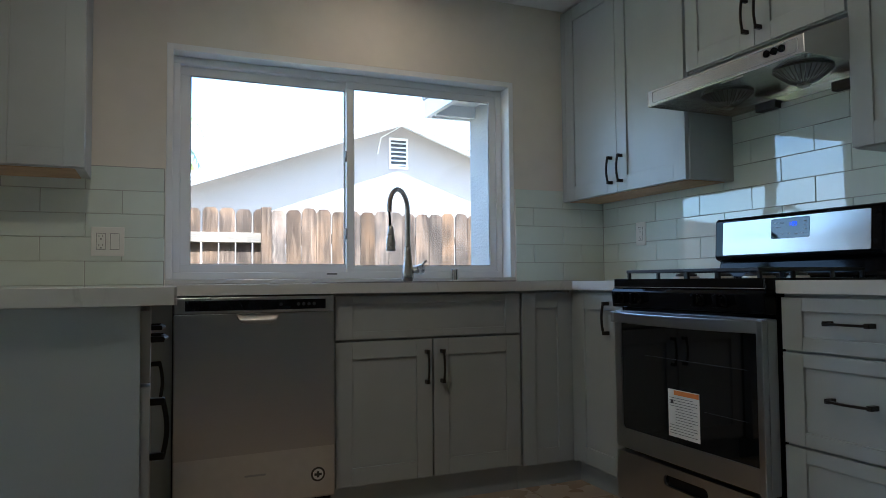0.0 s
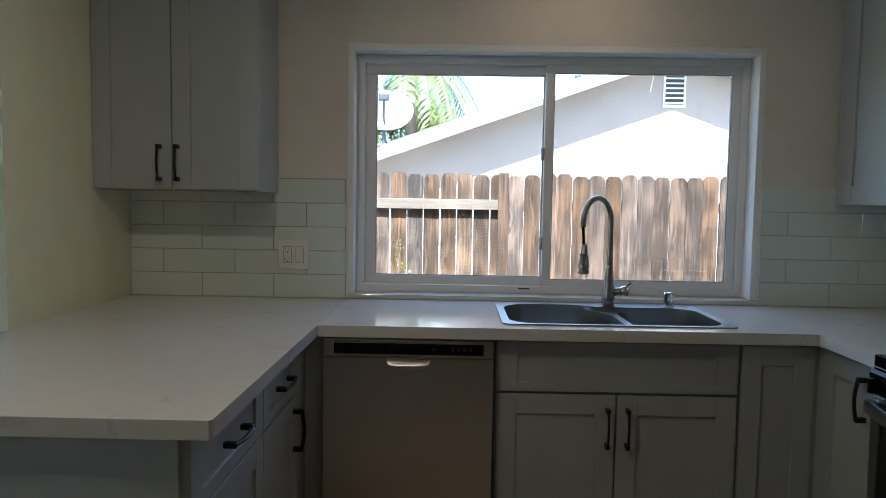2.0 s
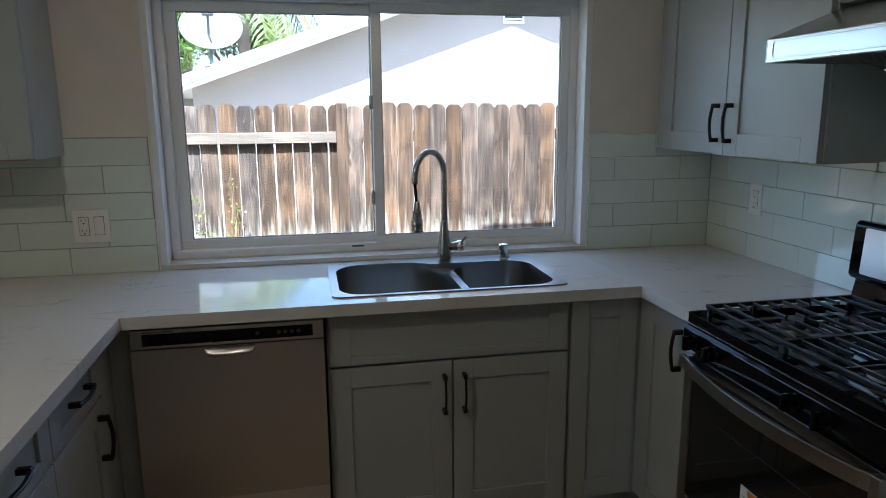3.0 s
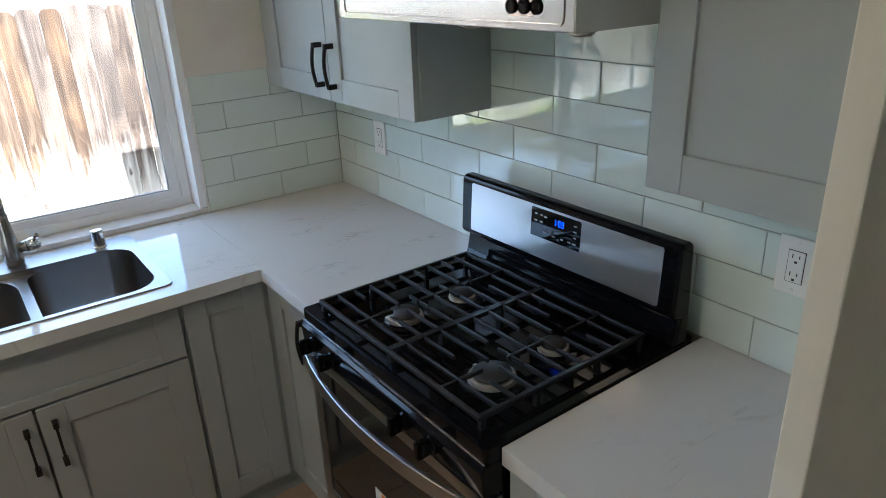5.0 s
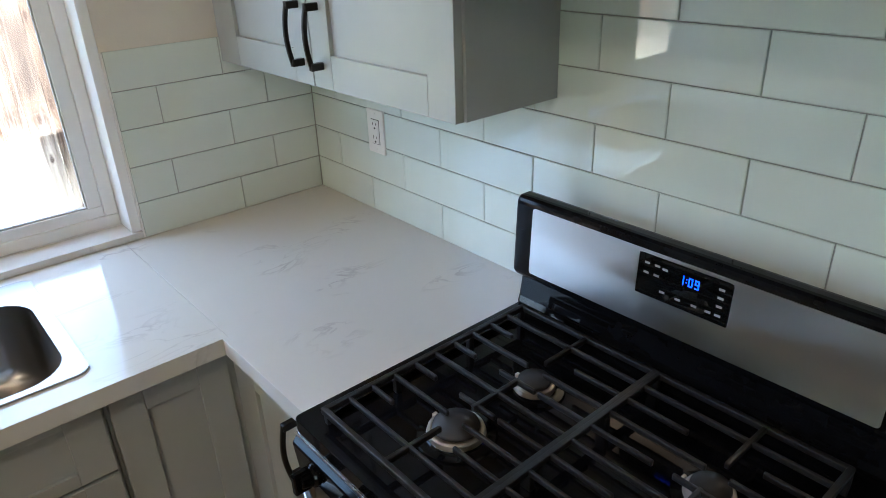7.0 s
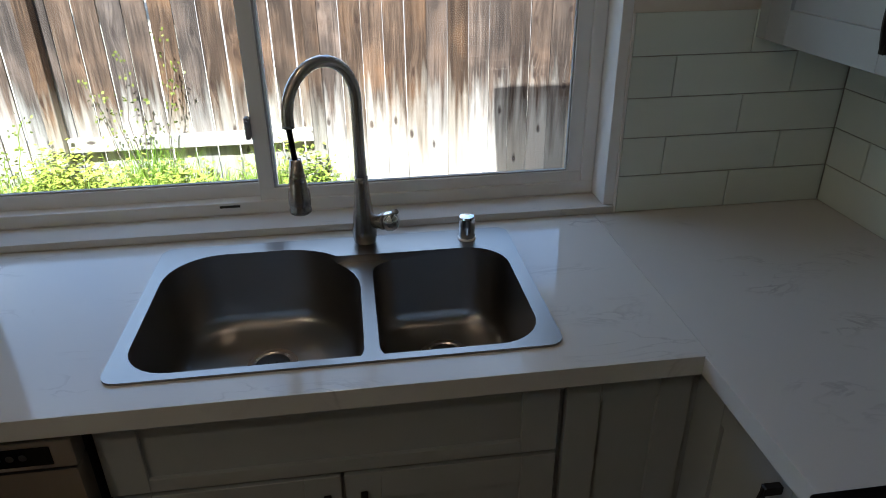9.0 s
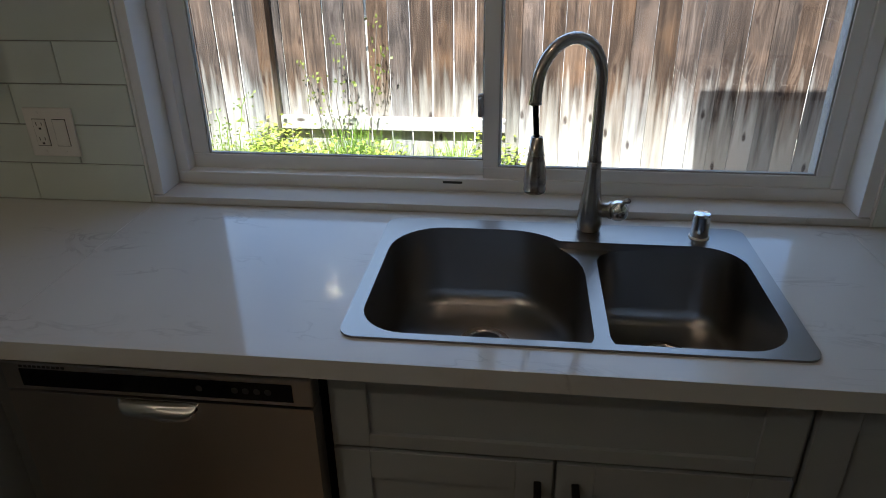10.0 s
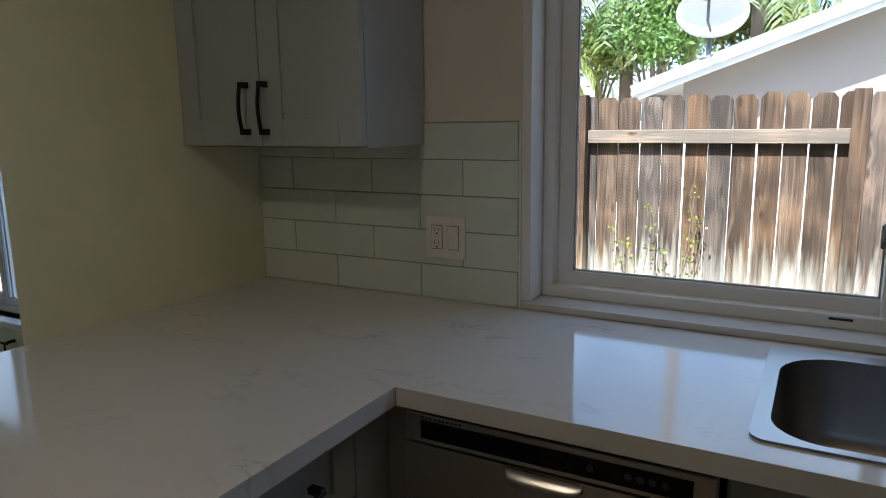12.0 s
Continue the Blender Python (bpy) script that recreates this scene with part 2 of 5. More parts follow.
def fencewood(axis="z", pale_mix=0.0):
    """Weathered cedar with grain along one axis, knots that bend the grain, and a paler foot."""
    m = bpy.data.materials.new("weathered_fence_wood")
    m.use_nodes = True
    n, l = m.node_tree.nodes, m.node_tree.links
    b = n["Principled BSDF"]
    b.inputs["Roughness"].default_value = 0.85
    b.inputs["Specular IOR Level"].default_value = 0.25
    along = axis == "z"

    def mapping(src, sc):
        q = n.new("ShaderNodeMapping")
        q.inputs["Scale"].default_value = sc if along else (sc[2], sc[1], sc[0])
        l.new(src, q.inputs["Vector"])
        return q.outputs[0]

    def tex(vec, scale, detail, distort=0.0):
        q = n.new("ShaderNodeTexNoise")
        q.inputs["Scale"].default_value, q.inputs["Detail"].default_value, q.inputs["Distortion"].default_value = scale, detail, distort
        l.new(vec, q.inputs["Vector"])
        return q.outputs[0]

    def ramp(src, a, b_, c=0.0, d=1.0):
        q = n.new("ShaderNodeMapRange")
        for k, v in zip((1, 2, 3, 4), (a, b_, c, d)):
            q.inputs[k].default_value = v
        l.new(src, q.inputs[0])
        return q.outputs[0]

    def blend(fac, a, b_):
        q = n.new("ShaderNodeMix")
        q.data_type = "RGBA"
        for k, v in ((0, fac), (6, a), (7, b_)):
            if isinstance(v, (tuple, float)):
                q.inputs[k].default_value = (*v, 1) if isinstance(v, tuple) else v
            else:
                l.new(v, q.inputs[k])
        return q.outputs[2]

    def arith(op, *v):
        q = n.new("ShaderNodeMath")
        q.operation = op
        for k, x in enumerate(v):
            if isinstance(x, (int, float)):
                q.inputs[k].default_value = x
            else:
                l.new(x, q.inputs[k])
        return q.outputs[0]

    co, oi, off, cb = n.new("ShaderNodeTexCoord"), n.new("ShaderNodeObjectInfo"), n.new("ShaderNodeVectorMath"), n.new("ShaderNodeCombineXYZ")
    off.operation = "MULTIPLY_ADD"
    for k in (0, 2):
        l.new(oi.outputs["Random"], cb.inputs[k])
    off.inputs[1].default_value = (37.0, 0, 23.0)
    l.new(cb.outputs[0], off.inputs[0])
    l.new(co.outputs["Object"], off.inputs[2])
    base = off.outputs[0]
    # knots, a few a board
    vor = n.new("ShaderNodeTexVoronoi")
    vor.inputs["Scale"].default_value = 1.0
    vor.voronoi_dimensions = "2D"
    flat, ksep = n.new("ShaderNodeCombineXYZ"), n.new("ShaderNodeSeparateXYZ")
    l.new(mapping(base, (7.0, 1.0, 2.7)), ksep.inputs[0])
    l.new(ksep.outputs[0], flat.inputs[0])
    l.new(ksep.outputs[2], flat.inputs[1])
    l.new(flat.outputs[0], vor.inputs["Vector"])
    some, cell = n.new("ShaderNodeMath"), n.new("ShaderNodeSeparateColor")
    some.operation = "GREATER_THAN"
    some.inputs[1].default_value = 0.58
    l.new(vor.outputs["Color"], cell.inputs[0])
    l.new(cell.outputs[0], some.inputs[0])
    ragged = arith("MULTIPLY_ADD", tex(mapping(base, (40, 40, 30)), 1.0, 3), 0.10, arith("SUBTRACT", vor.outputs["Distance"], 0.05))
    knot = arith("MULTIPLY", ramp(ragged, 0.05, 0.11, 1.0, 0.0), some.outputs[0])
    halo = arith("MULTIPLY", ramp(vor.outputs["Distance"], 0.05, 0.42, 1.0, 0.0), some.outputs[0])
    # grain: long fibres, bent round the knots
    sep, bent = n.new("ShaderNodeSeparateXYZ"), n.new("ShaderNodeCombineXYZ")
    l.new(base, sep.inputs[0])
    push = arith("MULTIPLY", halo, 0.03)
    for k in range(3):
        if k == (0 if along else 2):
            l.new(arith("ADD", sep.outputs[k], push), bent.inputs[k])
        else:
            l.new(sep.outputs[k], bent.inputs[k])
    fibre = tex(mapping(bent.outputs[0], (150, 60, 2.6)), 1.0, 7)
    band = tex(mapping(bent.outputs[0], (34, 12, 1.3)), 1.0, 5, 0.25)
    blotch = tex(mapping(base, (5, 4, 3.0)), 1.0, 5)
    saw = tex(mapping(base, (5, 5, 160)), 1.0, 2)
    g = arith("ADD", arith("MULTIPLY", fibre, 0.38), arith("ADD", arith("MULTIPLY", band, 0.26), arith("ADD", arith("MULTIPLY", blotch, 0.28), arith("MULTIPLY", saw, 0.08))))
    r = n.new("ShaderNodeValToRGB")
    r.color_ramp.elements[0].position, r.color_ramp.elements[0].color = 0.36, (0.022, 0.0135, 0.009, 1)
    r.color_ramp.elements[1].position, r.color_ramp.elements[1].color = 0.64, (0.235, 0.155, 0.105, 1)
    e = r.color_ramp.elements.new(0.5)
    e.color = (0.085, 0.052, 0.033, 1)
    l.new(g, r.inputs[0])
    col = blend(ramp(blotch, 0.5, 0.72, 0.0, 0.55), r.outputs[0], (0.20, 0.105, 0.052))
    if along:
        # paler foot of the boards, with a ragged height
        pos = n.new("ShaderNodeSeparateXYZ")
        l.new(co.outputs["Object"], pos.inputs[0])
        rag = arith("MULTIPLY_ADD", tex(mapping(base, (26, 20, 2.0)), 1.0, 5), 1.2, pos.outputs[2])
        col = blend(ramp(rag, 0.90, 1.42, 0.85, 0.0), col, (0.60, 0.52, 0.42))
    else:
        col = blend(0.12 + pale_mix, col, (0.60, 0.54, 0.45))
    col = blend(arith("MULTIPLY", knot, 0.85), col, (0.045, 0.024, 0.015))
    hs = n.new("ShaderNodeHueSaturation")
    l.new(ramp(oi.outputs["Random"], 0, 1, 0.68, 1.28), hs.inputs["Value"])
    l.new(ramp(arith("FRACT", arith("MULTIPLY", oi.outputs["Random"], 17.0)), 0, 1, 0.7, 1.15), hs.inputs["Saturation"])
    l.new(col, hs.inputs["Color"])
    l.new(hs.outputs[0], b.inputs["Base Color"])
    bp = n.new("ShaderNodeBump")
    bp.inputs["Strength"].default_value, bp.inputs["Distance"].default_value = 0.6, 0.008
    l.new(arith("SUBTRACT", g, arith("MULTIPLY", knot, 0.2)), bp.inputs["Height"])
    l.new(bp.outputs[0], b.inputs["Normal"])
    return m


FENCE_RAIL = fencewood("x")
# lower rails, mixed paler than the upper ones
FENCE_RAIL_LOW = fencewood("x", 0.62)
FENCE = fencewood()


def paneglass(name, tint=(0.97, 0.99, 0.98)):
    m = bpy.data.materials.new(name)
    m.use_nodes = True
    n, l = m.node_tree.nodes, m.node_tree.links
    n.remove(n["Principled BSDF"])
    tr, gl, fr, mx = n.new("ShaderNodeBsdfTransparent"), n.new("ShaderNodeBsdfGlossy"), n.new("ShaderNodeLayerWeight"), n.new("ShaderNodeMixShader")
    pw, am = n.new("ShaderNodeMath"), n.new("ShaderNodeMath")
    pw.operation, am.operation = "POWER", "MULTIPLY_ADD"
    pw.inputs[1].default_value, am.inputs[1].default_value, am.inputs[2].default_value = 5.0, 0.96, 0.035
    tr.inputs[0].default_value = (*tint, 1)
    gl.inputs["Roughness"].default_value = 0.0
    fr.inputs["Blend"].default_value = 0.5
    l.new(fr.outputs["Facing"], pw.inputs[0])
    l.new(pw.outputs[0], am.inputs[0])
    l.new(am.outputs[0], mx.inputs[0])
    l.new(tr.outputs[0], mx.inputs[1])
    l.new(gl.outputs[0], mx.inputs[2])
    l.new(mx.outputs[0], n["Material Output"].inputs[0])
    return m


PANE = paneglass("window_glass")


def glow(name, colour, strength):
    m = bpy.data.materials.new(name)
    m.use_nodes = True
    b = m.node_tree.nodes["Principled BSDF"]
    b.inputs["Base Color"].default_value = (0.02, 0.02, 0.02, 1)
    b.inputs["Emission Color"].default_value = (*colour, 1)
    b.inputs["Emission Strength"].default_value = strength
    return m


BLUE_LED = glow("blue_clock_digits", (0.02, 0.06, 1.0), 0.3)
LAMPGLOW = glow("ceiling_lamp_lens", (1.0, 0.62, 0.35), 3.0)


# ---- mesh helpers ----
def thing(name, at=(0, 0, 0), label="", category="", group="", kind="", rz=0):
    ob = new(name)
    ob.empty_display_size = 0.05
    ob.matrix_world = pose(*at, 0, 0, rz)
    return tagged(ob, label, category, group, kind)


def part(name, bm, material, parent=None, label="", bevel=0.0, smooth=False, at=None, mesh=None):
    me = mesh
    if me is None:
        me = bpy.data.meshes.new(name)
        bmesh.ops.recalc_face_normals(bm, faces=bm.faces)
        bm.to_mesh(me)
        bm.free()
        me.materials.append(material)
        if smooth:
            me.shade_smooth()
    ob = new(name, me)
    if parent is not None:
        ob.parent = parent
    if at:
        ob.location = at
    if bevel:
        b = ob.modifiers.new("bevel", "BEVEL")
        b.width, b.segments, b.limit_method, b.angle_limit = bevel, 2, "ANGLE", radians(35)
        b.harden_normals = False
    return tagged(ob, label)


def B():
    return bmesh.new()


def box(bm, x0, x1, y0, y1, z0, z1):
    v = [bm.verts.new(p) for p in ((x0, y0, z0), (x1, y0, z0), (x1, y1, z0), (x0, y1, z0), (x0, y0, z1), (x1, y0, z1), (x1, y1, z1), (x0, y1, z1))]
    for f in ((0, 3, 2, 1), (4, 5, 6, 7), (0, 1, 5, 4), (1, 2, 6, 5), (2, 3, 7, 6), (3, 0, 4, 7)):
        bm.faces.new([v[i] for i in f])
    return bm


def boxes(*b):
    bm = B()
    for q in b:
        box(bm, *q)
    return bm


def prism(bm, pts, d0, d1, axis="y"):
    """Extrude a polygon of 2D points between d0 and d1 along an axis."""
    def P(a, b, d):
        return {"x": (d, a, b), "y": (a, d, b), "z": (a, b, d)}[axis]
    lo = [bm.verts.new(P(a, b, d0)) for a, b in pts]
    hi = [bm.verts.new(P(a, b, d1)) for a, b in pts]
    n = len(pts)
    bm.faces.new(lo)
    bm.faces.new(hi[::-1])
    for i in range(n):
        bm.faces.new((lo[i], lo[(i + 1) % n], hi[(i + 1) % n], hi[i]))
    return bm


def rrect(x0, x1, y0, y1, r, n=5):
    """A rectangle with rounded corners, as points; r: one radius or four (from x0,y0 round to the left)."""
    rs = r if isinstance(r, (tuple, list)) else (r,) * 4
    out = []
    for (cx, cy, a0), q in zip(((x0, y0, 180), (x1, y0, 270), (x1, y1, 0), (x0, y1, 90)), rs):
        mx, my = cx + (q if cx == x0 else -q), cy + (q if cy == y0 else -q)
        for i in range(n + 1):
            a = radians(a0 + 90 * i / n)
            out.append((mx + q * math.cos(a), my + q * math.sin(a)))
    return out


def slab(outer, holes, z0, z1):
    """A flat slab with holes, from loops of points."""
    bm = B()
    tops, bots = [], []
    for z, store in ((z1, tops), (z0, bots)):
        es = []
        for loop in (outer, *holes):
            vs = [bm.verts.new((x, y, z)) for x, y in loop]
            store.append(vs)
            es += [bm.edges.new((vs[i], vs[(i + 1) % len(vs)])) for i in range(len(vs))]
        bmesh.ops.triangle_fill(bm, edges=es, use_beauty=True, use_dissolve=False)
    for a, b in zip(tops, bots):
        for i in range(len(a)):
            j = (i + 1) % len(a)
            bm.faces.new((a[i], a[j], b[j], b[i]))
    return bm


def lathe(bm, prof, c=(0, 0, 0), n=24, axis=None):
    """Turn a profile of (radius, height) round the z axis (or round the given direction)."""
    rot = Vector((0, 0, 1)).rotation_difference(Vector(axis)).to_matrix() if axis else Matrix.Identity(3)
    rings = []
    for r, h in prof:
        rings.append([bm.verts.new(Vector(c) + rot @ Vector((r * math.cos(2 * math.pi * i / n), r * math.sin(2 * math.pi * i / n), h))) for i in range(n)])
    for a, b in zip(rings, rings[1:]):
        for i in range(n):
            bm.faces.new((a[i], a[(i + 1) % n], b[(i + 1) % n], b[i]))
    bm.faces.new(rings[0][::-1])
    bm.faces.new(rings[-1])
    return bm


def sweep(bm, pts, radii, n=12, flat=None):
    """A tube along points; flat=(w, h) gives a rectangular section with the last as its height along z-ish."""
    pts = [Vector(p) for p in pts]
    rings = []
    up = None
    for i, p in enumerate(pts):
        d = (pts[min(i + 1, len(pts) - 1)] - pts[max(i - 1, 0)]).normalized()
        if up is None:
            up = Vector((0, 0, 1)) if abs(d.z) < 0.9 else Vector((1, 0, 0))
        s = d.cross(up).normalized()
        up = s.cross(d).normalized()
        r = radii[i] if isinstance(radii, (list, tuple)) else radii
        if flat:
            w, h = flat
            ring = [bm.verts.new(p + s * a * w / 2 + up * b * h / 2) for a, b in ((-1, -1), (1, -1), (1, 1), (-1, 1))]
        else:
            ring = [bm.verts.new(p + (s * math.cos(2 * math.pi * k / n) + up * math.sin(2 * math.pi * k / n)) * r) for k in range(n)]
        rings.append(ring)
    m = len(rings[0])
    for a, b in zip(rings, rings[1:]):
        for k in range(m):
            bm.faces.new((a[k], a[(k + 1) % m], b[(k + 1) % m], b[k]))
    bm.faces.new(rings[0][::-1])
    bm.faces.new(rings[-1])
    return bm


# ---- the room: setting ----
CT = 0.914            # worktop height
XR = 3.256            # right wall face
CEILZ = 2.43
WX0, WX1, WZ0, WZ1 = 0.930, 2.676, 0.914, 1.993   # sink window opening
NX0, NX1, NZ0, NZ1 = -2.35, -1.15, 0.56, 2.0      # window of the next room


def wall(name, bm, material=WALL, label=""):
    return tagged(part(name, bm, material), label, "", "", "structure")


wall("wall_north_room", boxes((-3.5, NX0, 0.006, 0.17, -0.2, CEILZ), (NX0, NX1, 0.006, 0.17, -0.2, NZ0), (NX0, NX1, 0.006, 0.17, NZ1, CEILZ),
                              (NX1, -0.06, 0.006, 0.17, -0.2, CEILZ)), WALL_LIT, "beige painted wall of the next room with its window, olive light put into its colour")
wall("wall_north", boxes((-0.06, WX0, 0.006, 0.17, -0.2, CEILZ), (WX0, WX1, 0.006, 0.17, -0.2, WZ0 - 0.002), (WX0, WX1, 0.006, 0.17, WZ1, CEILZ),
                         (WX1, 3.42, 0.006, 0.17, -0.2, CEILZ)), WALL, "beige painted kitchen wall with the window over the sink")
wall("wall_east", boxes((XR, 3.42, -8.7, 0.004, -0.2, CEILZ)), WALL, "beige painted kitchen wall behind the range")
wall("wall_south", boxes((-3.65, 3.42, -8.85, -8.7, -0.2, CEILZ)), WALL, "plain beige painted wall closing the open room")
wall("wall_west", boxes((-3.65, -3.5, -8.7, -4.9, -0.2, CEILZ), (-3.65, -3.5, -3.2, 0.17, -0.2, CEILZ), (-3.65, -3.5, -4.9, -3.2, 2.05, CEILZ)), WALL, "beige painted wall with the patio door")
# the partition's colour carries the same painted-in olive light
wall("wall_partition", prism(B(), [(0.0, -0.82), (0.0, 0.004), (-0.11, 0.004), (-0.11, -0.70)], 0.0, CEILZ, "z"), WALL_LIT, "short beige partition wall beside the peninsula")
tagged(part("wall_end_panel", boxes((2.655, XR, -2.217, -2.178, 0.0, CEILZ)), WALL, bevel=0.003), "narrow beige end panel closing the counter run", "", "", "structure")
tagged(part("ceiling", boxes((-3.65, 3.42, -8.85, 0.17, CEILZ, CEILZ + 0.2)), CEIL), "white painted ceiling", "", "", "structure")
floor = tagged(part("floor", boxes((-3.5, XR, -8.7, 0.006, -0.2, -0.005)), FGROUT), "beige ceramic tile floor with dark grout", "", "", "structure")
BACKN = tagged(part("backsplash_north", boxes((0.0, WX0 - 0.004, 0.0025, 0.0058, CT, 1.425), (WX1 + 0.004, XR, 0.0025, 0.0058, CT, 1.41)), GROUT), "grouted backsplash of pale green glass subway tiles", "", "", "structure")
BACKE = tagged(part("backsplash_east", boxes((XR - 0.004, XR - 0.0002, -2.178, 0.0022, CT, 1.414), (XR - 0.004, XR - 0.0002, -1.75, -0.93, 1.4145, 1.86)), GROUT), "grouted backsplash of pale green glass subway tiles", "", "", "structure")
trim_l = boxes((WX0 - 0.0035, WX0 + 0.001, -0.003, 0.0056, CT + 0.001, 1.424))
tagged(part("trim", trim_l, PLASTIC), "thin white edge trim of the tiles", "", "", "structure")
tagged(part("trim", boxes((WX1 - 0.001, WX1 + 0.0035, -0.003, 0.0056, CT + 0.001, 1.409)), PLASTIC), "thin white edge trim of the tiles", "", "", "structure")


# ---- sink window ----
def slider(name, x0, x1, z0, z1, label, y0=0.095, split=None, right_out=True):
    w = tagged(thing(name), label, "", "", "structure")
    f = 0.034
    part("window_frame", boxes((x0, x1, y0, y0 + 0.075, z1 - f, z1), (x0, x1, y0, y0 + 0.075, z0, z0 + f), (x0, x0 + f, y0, y0 + 0.075, z0 + f, z1 - f), (x1 - f, x1, y0, y0 + 0.075, z0 + f, z1 - f)), VINYL, w, "white vinyl frame", bevel=0.003)
    sp = split or (x0 + x1) / 2
    for n_, (a, b, yy, s) in enumerate(((x0 + f, sp + 0.022, y0 + 0.036, 0.045), (sp - 0.022, x1 - f, y0 + 0.008, 0.037))):
        t = 0.026
        za, zb = z0 + f - 0.004, z1 - f + 0.004
        sash = part("sash", boxes((a, b, yy, yy + t, zb - s, zb), (a, b, yy, yy + t, za, za + s - 0.004), (a, a + s, yy, yy + t, za + s - 0.004, zb - s), (b - s, b, yy, yy + t, za + s - 0.004, zb - s)), VINYL, w, "white vinyl sliding sash", bevel=0.002)
        g = 0.004
        part("gasket", boxes((a + s, b - s, yy + 0.005, yy + 0.016, zb - s - g, zb - s), (a + s, b - s, yy + 0.005, yy + 0.016, za + s - 0.004, za + s), (a + s, a + s + g, yy + 0.005, yy + 0.016, za + s, zb - s - g), (b - s - g, b - s, yy + 0.005, yy + 0.016, za + s, zb - s - g)), GASKET, w)
        part("pane", boxes((a + s, b - s, yy + 0.011, yy + 0.015, za + s - 0.003, zb - s)), PANE, w, "clear glass pane").visible_shadow = False
    return w, sp


win, SPLIT = slider("window_1", WX0 + 0.027, WX1 - 0.027, 0.9342, 1.965, "white vinyl sliding window over the kitchen sink", split=1.796)
part("reveal", boxes((WX0, WX0 + 0.027, 0.0065, 0.17, 0.9345, WZ1), (WX1 - 0.027, WX1, 0.0065, 0.17, 0.9345, WZ1), (WX0 + 0.027, WX1 - 0.027, 0.0065, 0.17, 1.965, WZ1)), VINYL, win, "white painted window reveal", bevel=0.002)
part("window_sill", boxes((WX0, WX1, -0.002, 0.094, CT + 0.001, 0.934)), QUARTZ, win, "white quartz sill strip", bevel=0.002)
for z in (1.52, 1.13):
    part("sash_latch", boxes((SPLIT - 0.036, SPLIT - 0.0225, 0.090, 0.112, z, z + 0.055)), LATCH, win, "grey sash latch", bevel=0.004)
    part("sash_latch_lever", boxes((SPLIT - 0.033, SPLIT - 0.025, 0.078, 0.0895, z + 0.018, z + 0.050)), LATCH, win, bevel=0.003)
part("sill_base", boxes((WX0, WX1, 0.0945, 0.17, CT - 0.001, 0.9338)), VINYL, win)
part("weep_slot", boxes((1.672, 1.722, 0.0935, 0.096, 0.955, 0.961)), SLOT, win, "black drain slot")
slider("window_2", NX0, NX1, NZ0, NZ1, "white vinyl sliding window of the next room", y0=0.06)
part("stool", boxes((NX0 - 0.05, NX1 + 0.05, -0.05, 0.06, NZ0 - 0.03, NZ0)), VINYL, None, bevel=0.003).name = "trim"
wd, _ = slider("door_1", -1.7, 0, 0.0, 2.05, "white framed sliding glass patio door", y0=-0.03)
wd.matrix_world = pose(-3.54, -4.9, 0, 0, 0, 90) @ pose(1.7, 0, 0)


# ---- handles, doors, cabinets ----
def pull(parent, m, L=0.137):
    """A dark arched bar pull, standing out along -y with its length on z, at the pose m in the parent."""
    h = part("handle", pull_mesh(L), HANDLE, parent, "dark bronze arched bar pull")
    h.modifiers.new("bevel", "BEVEL").width = 0.0015
    h.matrix_local = m
    return h


def pull_mesh(L):
    bm = B()
    pts = []
    for i in range(13):
        u = i / 12
        pts.append((0, -0.026 - 0.010 * math.sin(math.pi * u), (u - 0.5) * L))
    sweep(bm, pts, 0, flat=(0.011, 0.007))
    for s in (-1, 1):
        z = s * (L / 2 - 0.007)
        box(bm, -0.007, 0.007, -0.031, 0.0, z - 0.008, z + 0.008)
    return bm


def piece(name, bm, parent, label=""):
    o = part(name, bm, CAB, parent, label)
    b = o.modifiers.new("bevel", "BEVEL")
    b.width, b.segments, b.limit_method = 0.0009, 1, "ANGLE"
    return o


def shaker(parent, name, x0, x1, z0, z1, st=0.068, rail=None, label=""):
    """A framed door or drawer front in the plane y = 0, its face at y = -0.02: a panel with two stiles and two rails."""
    r = st if rail is None else rail
    d = part(name, boxes((x0 + st - 0.008, x1 - st + 0.008, -0.011, -0.003, z0 + r - 0.008, z1 - r + 0.008)), CAB, parent, label or "grey shaker front")
    e = 0.0002
    piece("stile", boxes((x0, x0 + st - e, -0.02, 0, z0, z1)), d)
    piece("stile", boxes((x1 - st + e, x1, -0.02, 0, z0, z1)), d)
    piece("rail", boxes((x0 + st + e, x1 - st - e, -0.0198, 0, z1 - r, z1)), d)
    piece("rail", boxes((x0 + st + e, x1 - st - e, -0.0198, 0, z0, z0 + r)), d)
    return d


def hpose(x, z, flat=False, y=-0.02):
    return pose(x, y, z, 0, 90 if flat else 0, 0)


# upper cabinet left of the window
cl = thing("wall_cabinet", (0.0, -0.282, 1.362), "grey shaker wall cabinet with two doors above the peninsula", "cabinet")
part("body", boxes((0.001, 0.62, 0.0, 0.281, 0.003, 1.05)), CAB, cl, bevel=0.001)
part("underside", boxes((0.02, 0.60, 0.01, 0.27, -0.0005, 0.0025)), CAB_IN, cl, "bare wood underside")
for a, b, hx in ((0.003, 0.305, 0.262), (0.309, 0.634, 0.330)):
    d = shaker(cl, "door", a, b, 0.006, 1.045, 0.070)
    pull(d, hpose(hx, 0.104))
part("side_panel", boxes((0.6205, 0.636, 0.001, 0.281, 0.0, 1.05)), CAB, cl, bevel=0.001)

